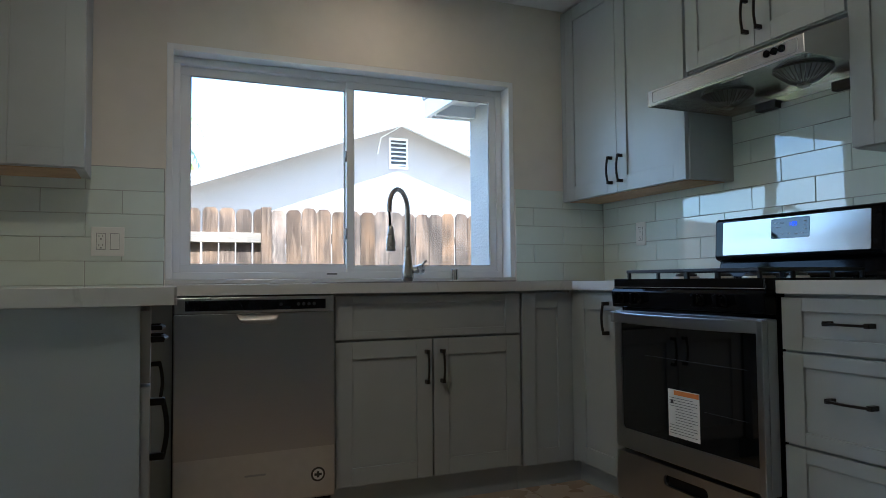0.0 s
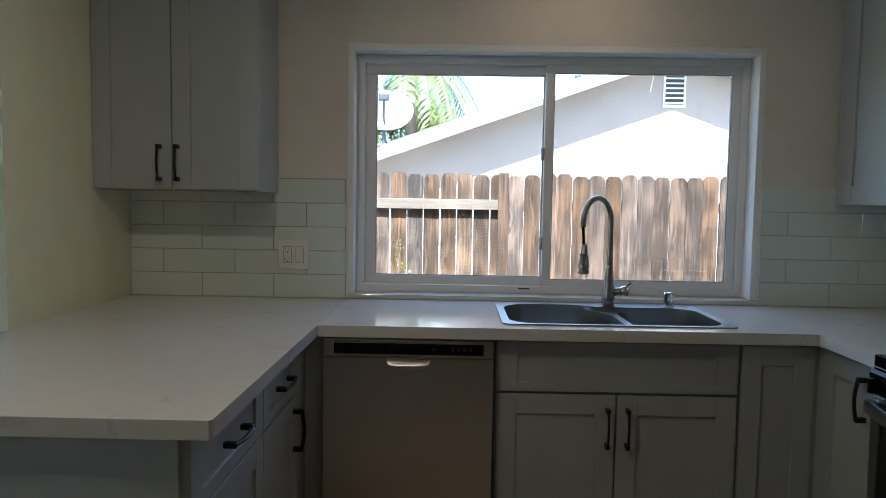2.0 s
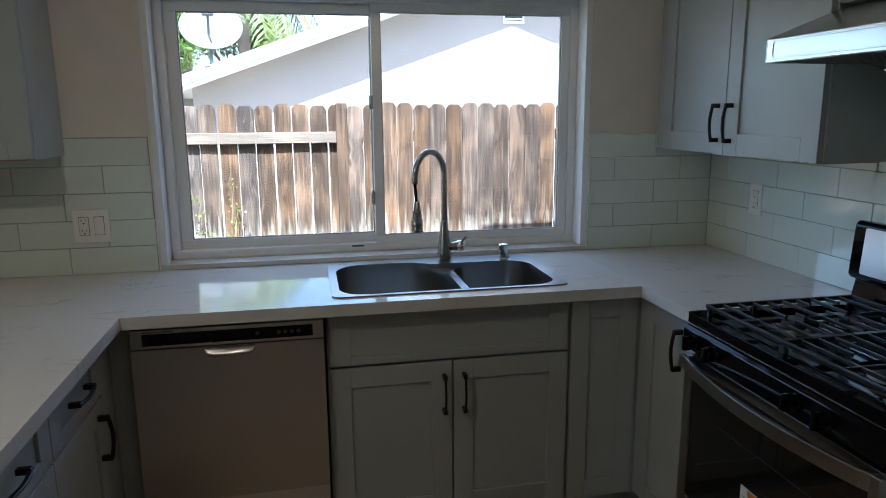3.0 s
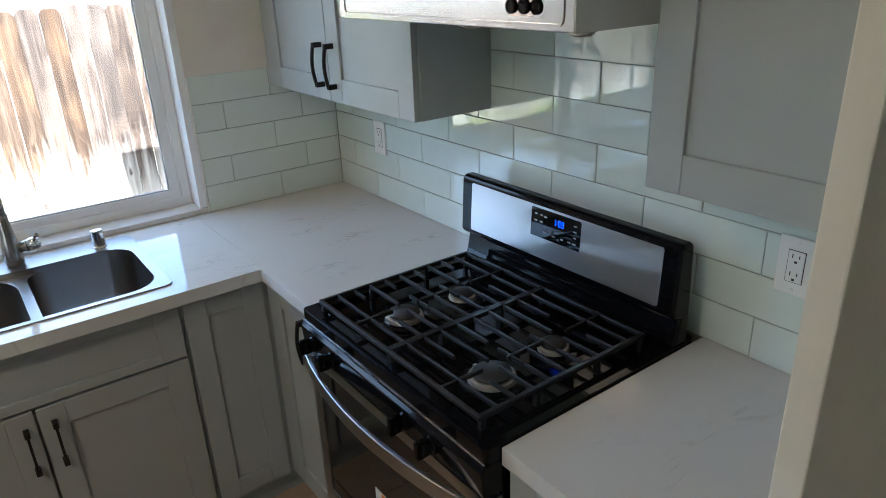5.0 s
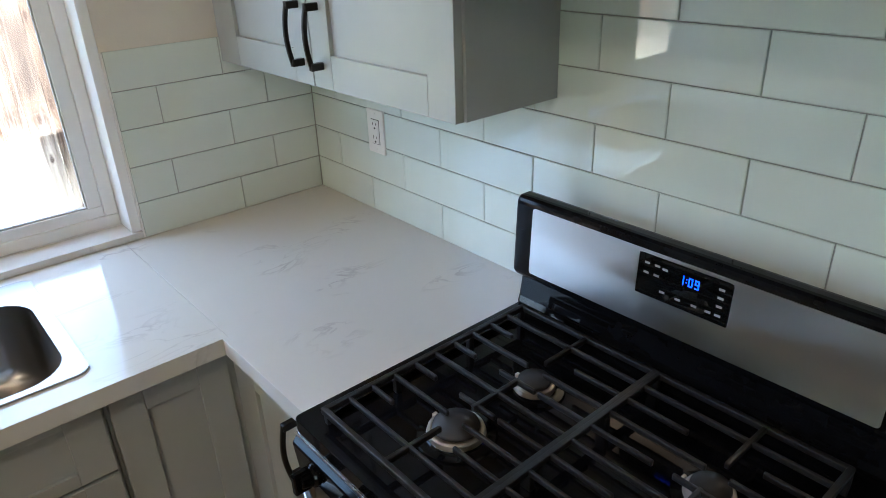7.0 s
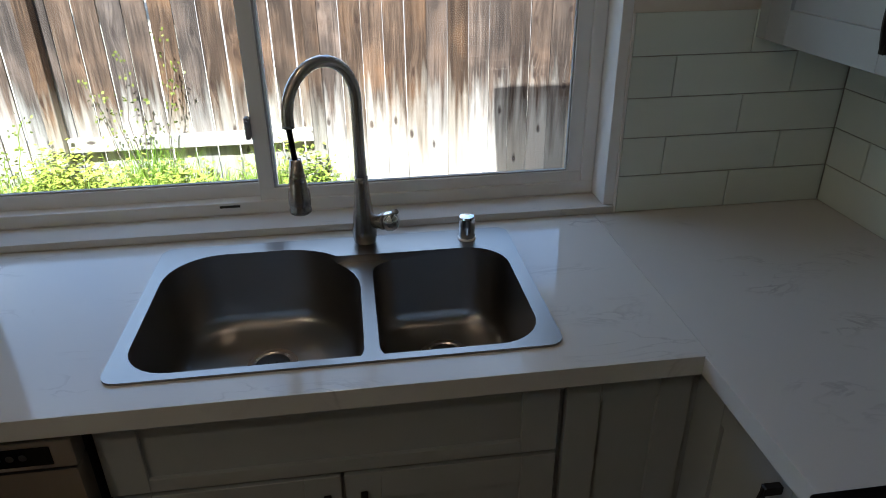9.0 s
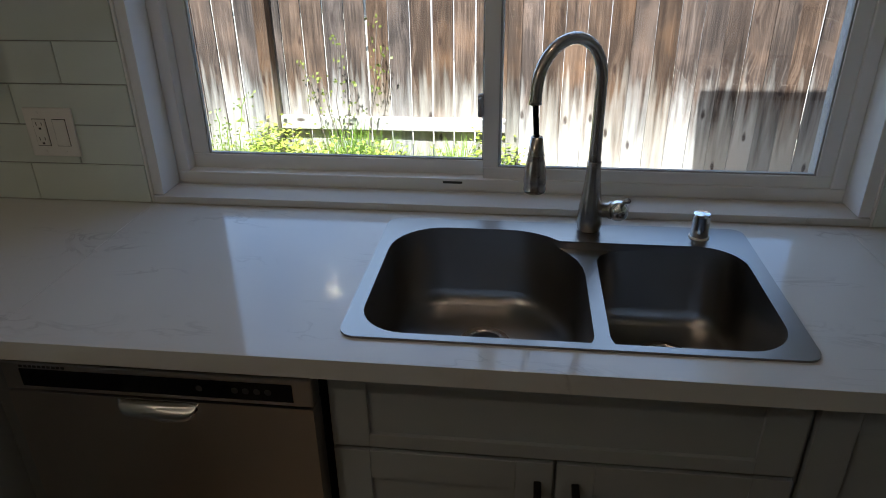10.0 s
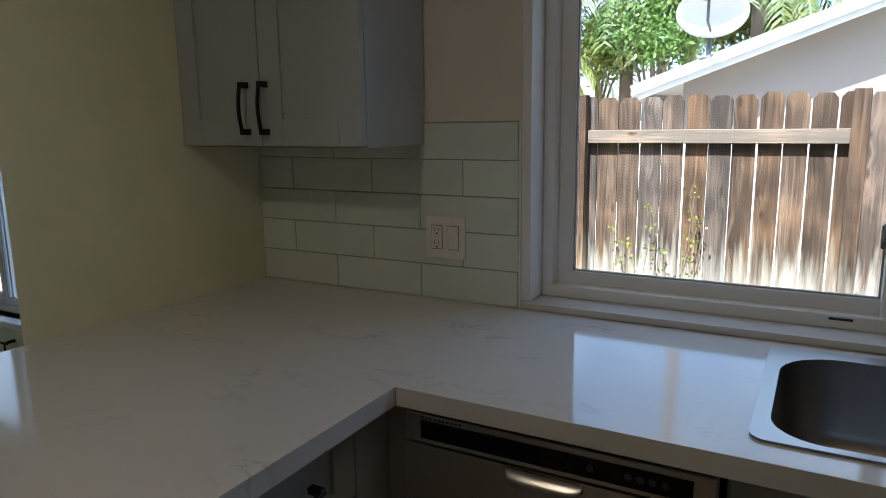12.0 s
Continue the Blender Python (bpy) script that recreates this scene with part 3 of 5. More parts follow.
# upper cabinets on the right wall, facing -x
def east(name, y_start, z, label, xface=2.98):
    """A thing whose local x runs along -y of the room and local -y points into the room."""
    t = thing(name, (xface, y_start, z), label, "cabinet")
    t.matrix_world = pose(xface + 0.02, y_start, z, 0, 0, -90)
    return t


DEP = XR - 3.0 - 0.0105
cr = east("wall_cabinet", -0.001, 1.345, "grey shaker wall cabinet with two doors beside the range hood")
part("body", boxes((0.0, 0.964, 0.0, DEP, 0.004, 1.07)), CAB, cr, bevel=0.001)
part("underside", boxes((0.03, 0.94, 0.01, DEP - 0.03, 0.0, 0.0035)), CAB_IN, cr, "bare wood underside")
part("filler", boxes((0.0, 0.038, -0.018, -0.0005, 0.003, 1.065)), CAB, cr)
for a, b, hx in ((0.042, 0.483, 0.447), (0.487, 0.957, 0.527)):
    d = shaker(cr, "door", a, b, 0.003, 1.064, 0.075)
    pull(d, hpose(hx, 0.115))

ch = east("wall_cabinet", -0.970, 1.800, "short grey shaker wall cabinet with two doors over the range hood")
part("body", boxes((0.0, 0.740, 0.0, DEP, 0.0, 0.615)), CAB, ch, bevel=0.001)
for a, b, hx in ((0.004, 0.367, 0.338), (0.371, 0.736, 0.400)):
    d = shaker(ch, "door", a, b, 0.004, 0.609, 0.070)
    pull(d, hpose(hx, 0.125))

c2 = east("wall_cabinet", -1.714, 1.340, "grey shaker wall cabinet beside the narrow end panel")
part("body", boxes((0.0, 0.462, 0.0, DEP, 0.0, 1.075)), CAB, c2, bevel=0.001)
d = shaker(c2, "door", 0.003, 0.420, 0.002, 1.069, 0.074)
pull(d, hpose(0.395, 0.06))
part("filler", boxes((0.423, 0.462, -0.018, -0.0005, 0.002, 1.069)), CAB, c2)


# base cabinets under the window, front plane y = -0.59
def north(name, x, label, y=-0.59):
    return thing(name, (x, y + 0.02, 0), label, "cabinet")


BD = 0.566
sb = north("base_cabinet", 1.536, "grey shaker sink base cabinet with doors and false drawer front")
for q in ((0.0, 0.02, 0.0, BD, 0.105, 0.873), (0.81, 0.835, 0.0, BD, 0.105, 0.873)):
    part("side_panel", boxes(q), CAB, sb)
part("bottom_panel", boxes((0.0205, 0.8095, 0.0, BD, 0.105, 0.12)), CAB, sb)
part("back_panel", boxes((0.0205, 0.8095, BD - 0.01, BD, 0.1205, 0.873)), CAB, sb)
part("face_frame", boxes((0.0205, 0.8095, 0.0, 0.018, 0.1205, 0.66)), CAB, sb)
part("face_frame", boxes((0.0205, 0.8095, 0.0, 0.015, 0.675, 0.873)), CAB, sb)
part("toe_kick", boxes((0.0, 0.835, 0.03, 0.045, 0.0, 0.1045)), CAB, sb)
shaker(sb, "drawer_front", 0.006, 0.829, 0.690, 0.862, 0.07, 0.03)
d = shaker(sb, "door", 0.006, 0.414, 0.118, 0.680)
pull(d, hpose(0.387, 0.568))
d = shaker(sb, "door", 0.421, 0.829, 0.118, 0.680)
pull(d, hpose(0.456, 0.568))

cf = north("base_cabinet", 2.373, "narrow grey shaker corner filler panel with no handle")
part("body", boxes((0.0, 0.262, 0.0, 0.02, 0.105, 0.873)), CAB, cf)
part("side_panel", boxes((0.0, 0.02, 0.0205, BD, 0.105, 0.873)), CAB, cf)
part("toe_kick", boxes((0.0, 0.331, 0.03, 0.045, 0.0, 0.1045)), CAB, cf)
part("filler", boxes((0.2535, 0.268, -0.012, -0.0005, 0.106, 0.872)), CAB, cf)
shaker(cf, "panel", 0.006, 0.252, 0.110, 0.862, 0.066)

# right run, front plane x = 2.64
cb = east("base_cabinet", -0.595, 0.0, "grey shaker corner base cabinet with one door beside the range", 2.64)
part("body", boxes((0.0, 0.364, 0.0, 0.595, 0.105, 0.873)), CAB, cb)
part("toe_kick", boxes((-0.054, 0.364, 0.045, 0.06, 0.0, 0.1045)), CAB, cb)
part("filler", boxes((-0.024, 0.009, -0.018, -0.0005, 0.106, 0.872)), CAB, cb)
d = shaker(cb, "door", 0.010, 0.359, 0.112, 0.862, 0.072)
pull(d, hpose(0.262, 0.757))
dr = east("base_cabinet", -1.712, 0.0, "grey shaker base cabinet with three drawers beside the range", 2.64)
part("body", boxes((0.0, 0.464, 0.0, 0.595, 0.105, 0.873)), CAB, dr)
part("toe_kick", boxes((0.0, 0.464, 0.045, 0.06, 0.0, 0.1045)), CAB, dr)
for z0, z1 in ((0.706, 0.862), (0.428, 0.698), (0.112, 0.420)):
    d = shaker(dr, "drawer_front", 0.005, 0.459, z0, z1, 0.07, 0.04)
    pull(d, hpose(0.232, z0 + (z1 - z0) * 0.55, True))

# peninsula cabinets, facing +x at x = 0.878
pc = thing("base_cabinet", (0.858, -1.600, 0), "grey shaker peninsula base cabinets with drawers over doors", "cabinet")
pc.matrix_world = pose(0.858, -1.612, 0, 0, 0, 90)
part("body", boxes((0.0, 1.0, 0.0, 0.845, 0.105, 0.873)), CAB, pc)
part("end_panel", boxes((-0.012, -0.0005, 0.0, 0.845, 0.0, 0.873)), CAB, pc, "plain grey end panel")
part("toe_kick", boxes((0.0, 1.0, 0.05, 0.065, 0.0, 0.1045)), CAB, pc)
part("filler", boxes((0.912, 1.03, -0.019, -0.0005, 0.105, 0.862)), CAB, pc)
for a, b, hx in ((0.003, 0.510, 0.075), (0.515, 0.908, 0.858)):
    d = shaker(pc, "drawer_front", a, b, 0.705, 0.862, 0.066, 0.034)
    pull(d, hpose((a + b) / 2, 0.785, True))
    d = shaker(pc, "door", a, b, 0.118, 0.697, 0.066)
    pull(d, hpose(hx, 0.592))

tagged(part("filler", boxes((0.8795, 0.9465, -0.588, -0.570, 0.105, 0.872), (0.8795, 0.9465, -0.569, -0.06, 0.0, 0.10)), CAB), "narrow grey corner filler strip beside the dishwasher", "cabinet filler")

# ---- worktops ----
CTZ = 0.874
sink_hole = rrect(1.575, 2.360, -0.556, -0.070, 0.04)
tagged(part("countertop", slab([(0.931, -0.635), (2.6225, -0.635), (2.6225, 0.001), (0.931, 0.001)], [sink_hole], CTZ, CT), QUARTZ, bevel=0.001), "white grey-veined quartz worktop with the sink cut in", "countertop")
tagged(part("countertop", slab([(0.0, -1.640), (0.925, -1.640), (0.9305, -1.630), (0.9305, 0.001), (0.0, 0.001)], [], CTZ, CT), QUARTZ, bevel=0.001), "white grey-veined quartz peninsula worktop", "countertop")
tagged(part("countertop", slab([(2.623, -0.6345), (2.610, -0.6355), (2.610, -0.962), (XR - 0.004, -0.962), (XR - 0.004, 0.001), (2.623, 0.001)], [], CTZ, CT), QUARTZ, bevel=0.001), "white grey-veined quartz corner worktop beside the range", "countertop")
tagged(part("countertop", slab([(2.625, -2.177), (XR - 0.004, -2.177), (XR - 0.004, -1.711), (2.625, -1.711)], [], CTZ, CT), QUARTZ, bevel=0.001), "white grey-veined quartz worktop by the end panel", "countertop")


# ---- sink ----
sink = thing("kitchen_sink", (1.97, -0.31, CT), "drop-in stainless steel double bowl sink with a D-shaped large bowl", "sink")
def L2(pts):
    return [(x - 1.97, y + 0.31) for x, y in pts]
bowl_a = rrect(1.588, 2.012, -0.548, -0.098, (0.085, 0.055, 0.17, 0.12), 8)
bowl_b = rrect(2.040, 2.345, -0.548, -0.150, (0.055, 0.085, 0.09, 0.06), 8)
rim_out = rrect(1.560, 2.377, -0.566, -0.050, 0.03, 5)
# the two bowls open into one hole in the rim, with a lower divider between them
na = len(bowl_a)
i_back = max((i for i in range(na) if bowl_a[i][1] > -0.152 and bowl_a[i][0] > 1.9), key=lambda i: bowl_a[i][0])
i_front = max((i for i in range(na) if bowl_a[i][1] < -0.547), key=lambda i: bowl_a[i][0])
j_front = min((i for i in range(len(bowl_b)) if bowl_b[i][1] < -0.547), key=lambda i: bowl_b[i][0])
j_back = min((i for i in range(len(bowl_b)) if bowl_b[i][1] > -0.151), key=lambda i: bowl_b[i][0])
hole = bowl_a[i_back:] + bowl_a[:i_front + 1] + bowl_b[j_front:j_back + 1]
part("rim", slab(L2(rim_out), [L2(hole)], 0.0006, 0.005), SINKM, sink)
bm = B()
up = [bm.verts.new((x, y, 0.003)) for x, y in L2(hole)]
dn = [bm.verts.new((x, y, -0.016)) for x, y in L2(hole)]
for i in range(len(up)):
    k = (i + 1) % len(up)
    bm.faces.new((up[i], up[k], dn[k], dn[i]))
part("rim_skirt", bm, SINKM, sink, smooth=True)
DIV = -0.014
edge_b = [q for q in bowl_b[j_back:] + bowl_b[:j_front + 1]]
div = L2(bowl_a[i_front:i_back + 1] + edge_b)
bm = B()
vs = [bm.verts.new((x, y, DIV)) for x, y in div]
bmesh.ops.triangle_fill(bm, edges=[bm.edges.new((vs[i], vs[(i + 1) % len(vs)])) for i in range(len(vs))], use_beauty=True)
part("divider", bm, SINKM, sink, "low steel divider between the bowls")
low_a = set(range(i_front, i_back + 1))
low_b = set(range(j_back, len(bowl_b))) | set(range(j_front + 1))
for loop, low, cx, cy in ((bowl_a, low_a, 1.805, -0.27), (bowl_b, low_b, 2.19, -0.29)):
    bm = B()
    rings = []
    for k, z in ((1.0, 0.003), (0.992, -0.016), (0.975, -0.08), (0.95, -0.15), (0.90, -0.178), (0.80, -0.189), (0.25, -0.193)):
        rings.append([bm.verts.new((cx + (x - cx) * k - 1.97, cy + (y - cy) * k + 0.31, min(z, DIV) if (k == 1.0 and n_ in low) else (z if k < 0.98 or n_ not in low else -0.022))) for n_, (x, y) in enumerate(loop)])
    n_ = len(loop)
    for a, b in zip(rings, rings[1:]):
        for i in range(n_):
            bm.faces.new((a[i], b[i], b[(i + 1) % n_], a[(i + 1) % n_]))
    bm.faces.new(rings[-1])
    part("bowl", bm, SINKM, sink, "brushed steel bowl", smooth=True)
    dr_ = part("drain", lathe(B(), ((0.056, -0.1925), (0.056, -0.190), (0.044, -0.189), (0.040, -0.1915))   , (cx - 1.97, cy + 0.31, 0), 28), NICKEL, sink, "steel drain ring")
    part("strainer", lathe(B(), ((0.038, -0.1912), (0.036, -0.1905), (0.012, -0.1905), (0.010, -0.184)), (cx - 1.97, cy + 0.31, 0), 24), SLOT, sink, "dark drain opening")

# ---- faucet and soap dispenser ----
fb = (2.030, -0.083, CT + 0.005)
fa = thing("kitchen_faucet", fb, "brushed nickel gooseneck pull-down kitchen faucet", "faucet")
part("body", lathe(B(), ((0.021, 0.0), (0.026, 0.005), (0.0285, 0.018), (0.0285, 0.035), (0.026, 0.06), (0.0215, 0.09), (0.018, 0.12), (0.0158, 0.150), (0.0155, 0.166), (0.0145, 0.167))), NICKEL, fa, smooth=True)
ang = Vector((-0.137, -0.128, 0))
span = ang.length
ang.normalize()
pts = [(0, 0, 0.13 + i * 0.05) for i in range(5)]
top = 0.345
for i in range(17):
    a = math.pi * i / 16
    c = ang * (span / 2) * (1 - math.cos(a))
    pts.append((c.x, c.y, top + span / 2 * math.sin(a)))
end = pts[-1]
pts += [(end[0], end[1], top - 0.012), (end[0], end[1], top - 0.022)]
part("neck", sweep(B(), pts, [0.0145, 0.0135] + [0.0125] * (len(pts) - 2), 16), NICKEL, fa, smooth=True)
part("hose", sweep(B(), [(end[0], end[1], 0.325), (end[0] + 0.003, end[1], 0.285), (end[0] + 0.006, end[1], 0.245)], 0.006, 10), ENAMEL, fa, "black spray hose", smooth=True)
part("spray_head", lathe(B(), ((0.019, 0.140), (0.0225, 0.143), (0.0235, 0.149), (0.0215, 0.153), (0.0235, 0.166), (0.0230, 0.182), (0.0185, 0.208), (0.0165, 0.216), (0.0180, 0.219), (0.0165, 0.223), (0.0150, 0.228), (0.0120, 0.258)), (end[0] + 0.006, end[1], 0)), NICKEL, fa, smooth=True)
hubdir = (1, -0.35, 0.12)
part("lever_hub", lathe(B(), ((0.015, 0.0), (0.017, 0.034), (0.0205, 0.040), (0.0205, 0.044)), (0.005, 0, 0.052), axis=hubdir), NICKEL, fa, smooth=True)
part("lever_ball", lathe(B(), ((0.0205, 0.0445), (0.0240, 0.053), (0.0235, 0.064), (0.0185, 0.074), (0.010, 0.0795), (0.002, 0.081)), (0.005, 0, 0.052), axis=hubdir), CHROME, fa, smooth=True)
part("lever", sweep(B(), [(0.062, -0.024, 0.070), (0.068, -0.040, 0.088), (0.073, -0.058, 0.098)], [0.0045, 0.0045, 0.006], 10), NICKEL, fa, smooth=True)
so = thing("soap_dispenser", (2.272, -0.100, CT + 0.005), "small chrome air gap cap beside the faucet", "air gap")
part("cap", lathe(B(), ((0.0195, 0.004), (0.0195, 0.053), (0.018, 0.058), (0.004, 0.0595)), n=28), CHROME, so, smooth=False, bevel=0.001)
part("base_ring", lathe(B(), ((0.0225, 0.0), (0.0225, 0.0035), (0.020, 0.0038)), n=28), PLASTIC, so)


# ---- dishwasher ----
dw = thing("dishwasher", (1.239, -0.59, 0), "stainless steel built-in dishwasher with a dark control strip", "dishwasher")
part("body", boxes((-0.288, 0.288, 0.0, 0.56, 0.10, 0.868)), DARKBODY, dw)
DX = 0.288
bm = B()
# the door face with the recess for the grip
outer = rrect(-DX, DX, 0.110, 0.806, 0.006, 3)
hole = rrect(-0.072, 0.074, 0.782, 0.8035, 0.009, 4)
bm = slab(outer, [hole], 0.0, 0.045)
for v in bm.verts:
    x, y, z = v.co
    v.co = (x, -z, y)
part("door", bm, STEEL, dw, bevel=0.002)
part("control_strip", boxes((-DX, DX, -0.043, 0, 0.809, 0.868)), STEEL, dw, bevel=0.003)
part("control_panel", boxes((-0.252, 0.254, -0.0445, -0.0432, 0.819, 0.856)), ENAMEL, dw, "dark control panel")
part("vent", boxes(*[(-0.25 + i * 0.009, -0.244 + i * 0.009, -0.0446, -0.0431, 0.860, 0.864) for i in range(10)]), SLOT, dw)
for i, bx in enumerate((0.085, 0.15, 0.17, 0.19, 0.21)):
    part("button", lathe(B(), ((0.0065, 0.0), (0.006, 0.0012)), (bx, -0.0446, 0.838), 14, axis=(0, -1, 0)), DARKBODY, dw)
bm = B()
rows_ = []
for iv in range(9):
    v_ = math.pi / 2 * iv / 8
    row = []
    for iu in range(25):
        u_ = math.pi * iu / 24
        cu, su_ = math.cos(u_), math.sin(u_)
        fx_ = math.copysign(abs(cu) ** 0.45, cu)
        row.append(bm.verts.new((0.001 + 0.078 * fx_ * (1 - 0.12 * math.sin(v_)), -0.0452 - 0.020 * math.sin(v_ * 2) * su_ ** 0.5, 0.803 - 0.036 * math.sin(v_) * su_ ** 0.45)))
    rows_.append(row)
for a, b in zip(rows_, rows_[1:]):
    for k in range(24):
        bm.faces.new((a[k], a[k + 1], b[k + 1], b[k]))
g_ = part("grip", bm, STEEL, dw, "rounded steel grip", smooth=True)
g_.modifiers.new("solid", "SOLIDIFY").thickness = 0.002
part("grip_recess", boxes((-0.072, 0.074, -0.040, -0.002, 0.781, 0.8045)), SLOT, dw, "dark grip recess")
# a paler, duller band across the lower part of the door
DOORBAND = mat("pale_dull_metal", (0.60, 0.585, 0.56), 0.42, metal=0.85, grain=0.05, scale=30)
part("lower_band", prism(B(), [(-DX + 0.002, 0.115), (DX - 0.002, 0.115), (DX - 0.002, 0.300), (-DX + 0.002, 0.292)], -0.0453, -0.0450, "y"), DOORBAND, dw, "paler dull band on the lower door")
part("badge", boxes((-0.045, 0.030, -0.0462, -0.0452, 0.213, 0.220)), GREYPRINT, dw, "printed maker's mark")
part("sticker", lathe(B(), ((0.027, 0.0), (0.027, 0.0008)), (0.224, -0.0452, 0.195), 28, axis=(0, -1, 0)), INK, dw, "round black and white sticker")
part("sticker_face", lathe(B(), ((0.020, 0.0), (0.020, 0.0006)), (0.224, -0.0461, 0.195), 24, axis=(0, -1, 0)), LABELM, dw)
part("sticker_mark", boxes((0.210, 0.238, -0.0474, -0.0468, 0.190, 0.199), (0.219, 0.228, -0.0474, -0.0468, 0.183, 0.2065)), INK, dw)
part("toe_panel", boxes((-0.288, 0.288, 0.03, 0.045, 0.0, 0.10)), ENAMEL, dw)


# ---- range ----
rg = thing("gas_range", (2.60, -1.335, 0), "black and stainless steel freestanding gas range with a backguard", "range")
rg.matrix_world = pose(2.60, -1.335, 0, 0, 0, -90)     # local x along -y of the room, local y towards the wall
RW = 0.373
part("body", boxes((-RW, RW, 0.03, 0.62, 0.03, 0.885)), ENAMEL, rg, "black enamel side body", bevel=0.003)
part("cooktop", slab(rrect(-RW, RW, -0.012, 0.622, 0.012, 4), [rrect(-0.335, 0.335, 0.03, 0.50, 0.03, 4)], 0.885, 0.921), ENAMEL, rg, "black enamel cooktop", bevel=0.004)
part("cooktop_well", boxes((-0.345, 0.345, 0.02, 0.51, 0.886, 0.909)), ENAMEL, rg)
bm = B()
prism(bm, [(-0.012, 0.884), (-0.022, 0.872), (-0.016, 0.812), (0.03, 0.806), (0.03, 0.884)], -RW, RW, "x")
part("control_panel", bm, ENAMEL, rg, "black control panel", bevel=0.003)
part("trim_strip", boxes((-RW + 0.002, RW - 0.002, -0.0150, -0.012, 0.8885, 0.8905)), STEEL_H, rg)
for i, kx in enumerate((-0.305, -0.205, 0.115, 0.215)):
    k = part("knob", lathe(B(), ((0.021, 0.0), (0.021, 0.008), (0.017, 0.012), (0.015, 0.030), (0.013, 0.033)), (kx, -0.019, 0.845), 20, axis=(0, -1, 0.12)), ENAMEL, rg, "black control knob", smooth=False, bevel=0.001)
    part("knob_grip", boxes((kx - 0.0065, kx + 0.0065, -0.062, -0.03, 0.826, 0.868)), STEEL_H if i < 0 else ENAMEL, rg, bevel=0.003)
# oven door
dz0, dz1 = 0.262, 0.796
bm = slab(rrect(-RW, RW, dz0, dz1, 0.006, 3), [rrect(-0.335, 0.342, 0.338, 0.765, 0.02, 4)], -0.03, 0.008)
for v in bm.verts:
    x, y, z = v.co
    v.co = (x, -z, y)
part("oven_door", bm, DOORSTEEL, rg, "stainless steel oven door frame", bevel=0.003)
part("oven_window", boxes((-0.337, 0.344, -0.003, 0.02, 0.336, 0.767)), BLACKGLASS, rg, "black oven window")
for rx0, rz in ((-0.20, 0.632), (0.10, 0.470)):
    part("rack_edge", boxes((rx0, 0.285, -0.0038, -0.0032, rz, rz + 0.0015)), DARKM, rg, "thin oven rack edge behind the window")
bm = B()
hp = []
for i in range(21):
    u = i / 20
    hp.append((-0.352 + 0.704 * u, -0.022 - 0.046 * math.sin(math.pi * u) ** 0.8, 0.772))
sweep(bm, hp, 0, flat=(0.013, 0.040))
part("oven_handle", bm, DOORSTEEL, rg, "bowed stainless steel oven handle", bevel=0.003)
part("oven_handle_mount", boxes((-0.372, -0.338, -0.030, -0.008, 0.750, 0.792)), DOORSTEEL, rg, bevel=0.003)
part("oven_handle_mount", boxes((0.346, 0.372, -0.030, -0.0085, 0.264, 0.793)), DOORSTEEL, rg, bevel=0.003)
lb = part("warning_label", boxes((-0.075, 0.078, -0.0046, -0.0034, 0.360, 0.527)), LABELM, rg, "white paper warning label with an orange band")
part("orange_band", boxes((-0.045, 0.076, -0.0052, -0.0047, 0.508, 0.524)), ORANGE, lb)
part("printed_lines", boxes(*[(-0.068 + (0.03 if 3 < i < 10 else 0), 0.068 - 0.02 * (i % 3 == 1), -0.0052, -0.0047, 0.372 + i * 0.0096, 0.3735 + i * 0.0096) for i in range(14)], (-0.062, -0.048, -0.0052, -0.0047, 0.476, 0.49)), INK, lb)
# storage drawer
bm = slab(rrect(-RW, RW, 0.062, 0.246, 0.006, 3), [rrect(-0.105, 0.11, 0.175, 0.215, 0.018, 5)], -0.03, 0.008)
for v in bm.verts:
    x, y, z = v.co
    v.co = (x, -z, y)
part("storage_drawer", bm, DOORSTEEL, rg, "stainless steel storage drawer", bevel=0.003)
part("drawer_grip", boxes((-0.107, 0.112, 0.004, 0.02, 0.173, 0.217)), ENAMEL, rg)
part("kick", boxes((-RW, RW, 0.012, 0.028, 0.0, 0.058)), ENAMEL, rg)
# backguard
bm = B()
prism(bm, [(0.535, 0.998), (0.526, 1.008), (0.536, 1.163), (0.545, 1.174), (0.572, 1.174), (0.581, 1.164), (0.592, 0.9215), (0.538, 0.9215), (0.546, 0.94), (0.556, 0.99)], -0.374, 0.374, "x")
part("backguard", bm, ENAMEL, rg, "black enamel backguard", bevel=0.008)
bm = slab(rrect(-0.327, 0.331, 0.0, 0.140, 0.006, 4), [rrect(-0.079, 0.094, 0.056, 0.134, 0.006, 4)], 0.0, 0.003)
TILT = math.atan2(0.010, 0.155)
bp = part("backguard_panel", bm, STEEL_H, rg, "stainless steel backguard panel", bevel=0.001)
PANEL_M = pose(0.0, 0.5275, 1.017, 90 - math.degrees(TILT), 0, 0)
bp.matrix_local = PANEL_M
dp = part("clock_display", boxes((-0.102, 0.069, 0.051, 0.127, -0.001, 0.0036)), BLACKGLASS, rg, "black clock and touch panel")
dp.matrix_local = PANEL_M @ pose(0.024, 0.006, 0)


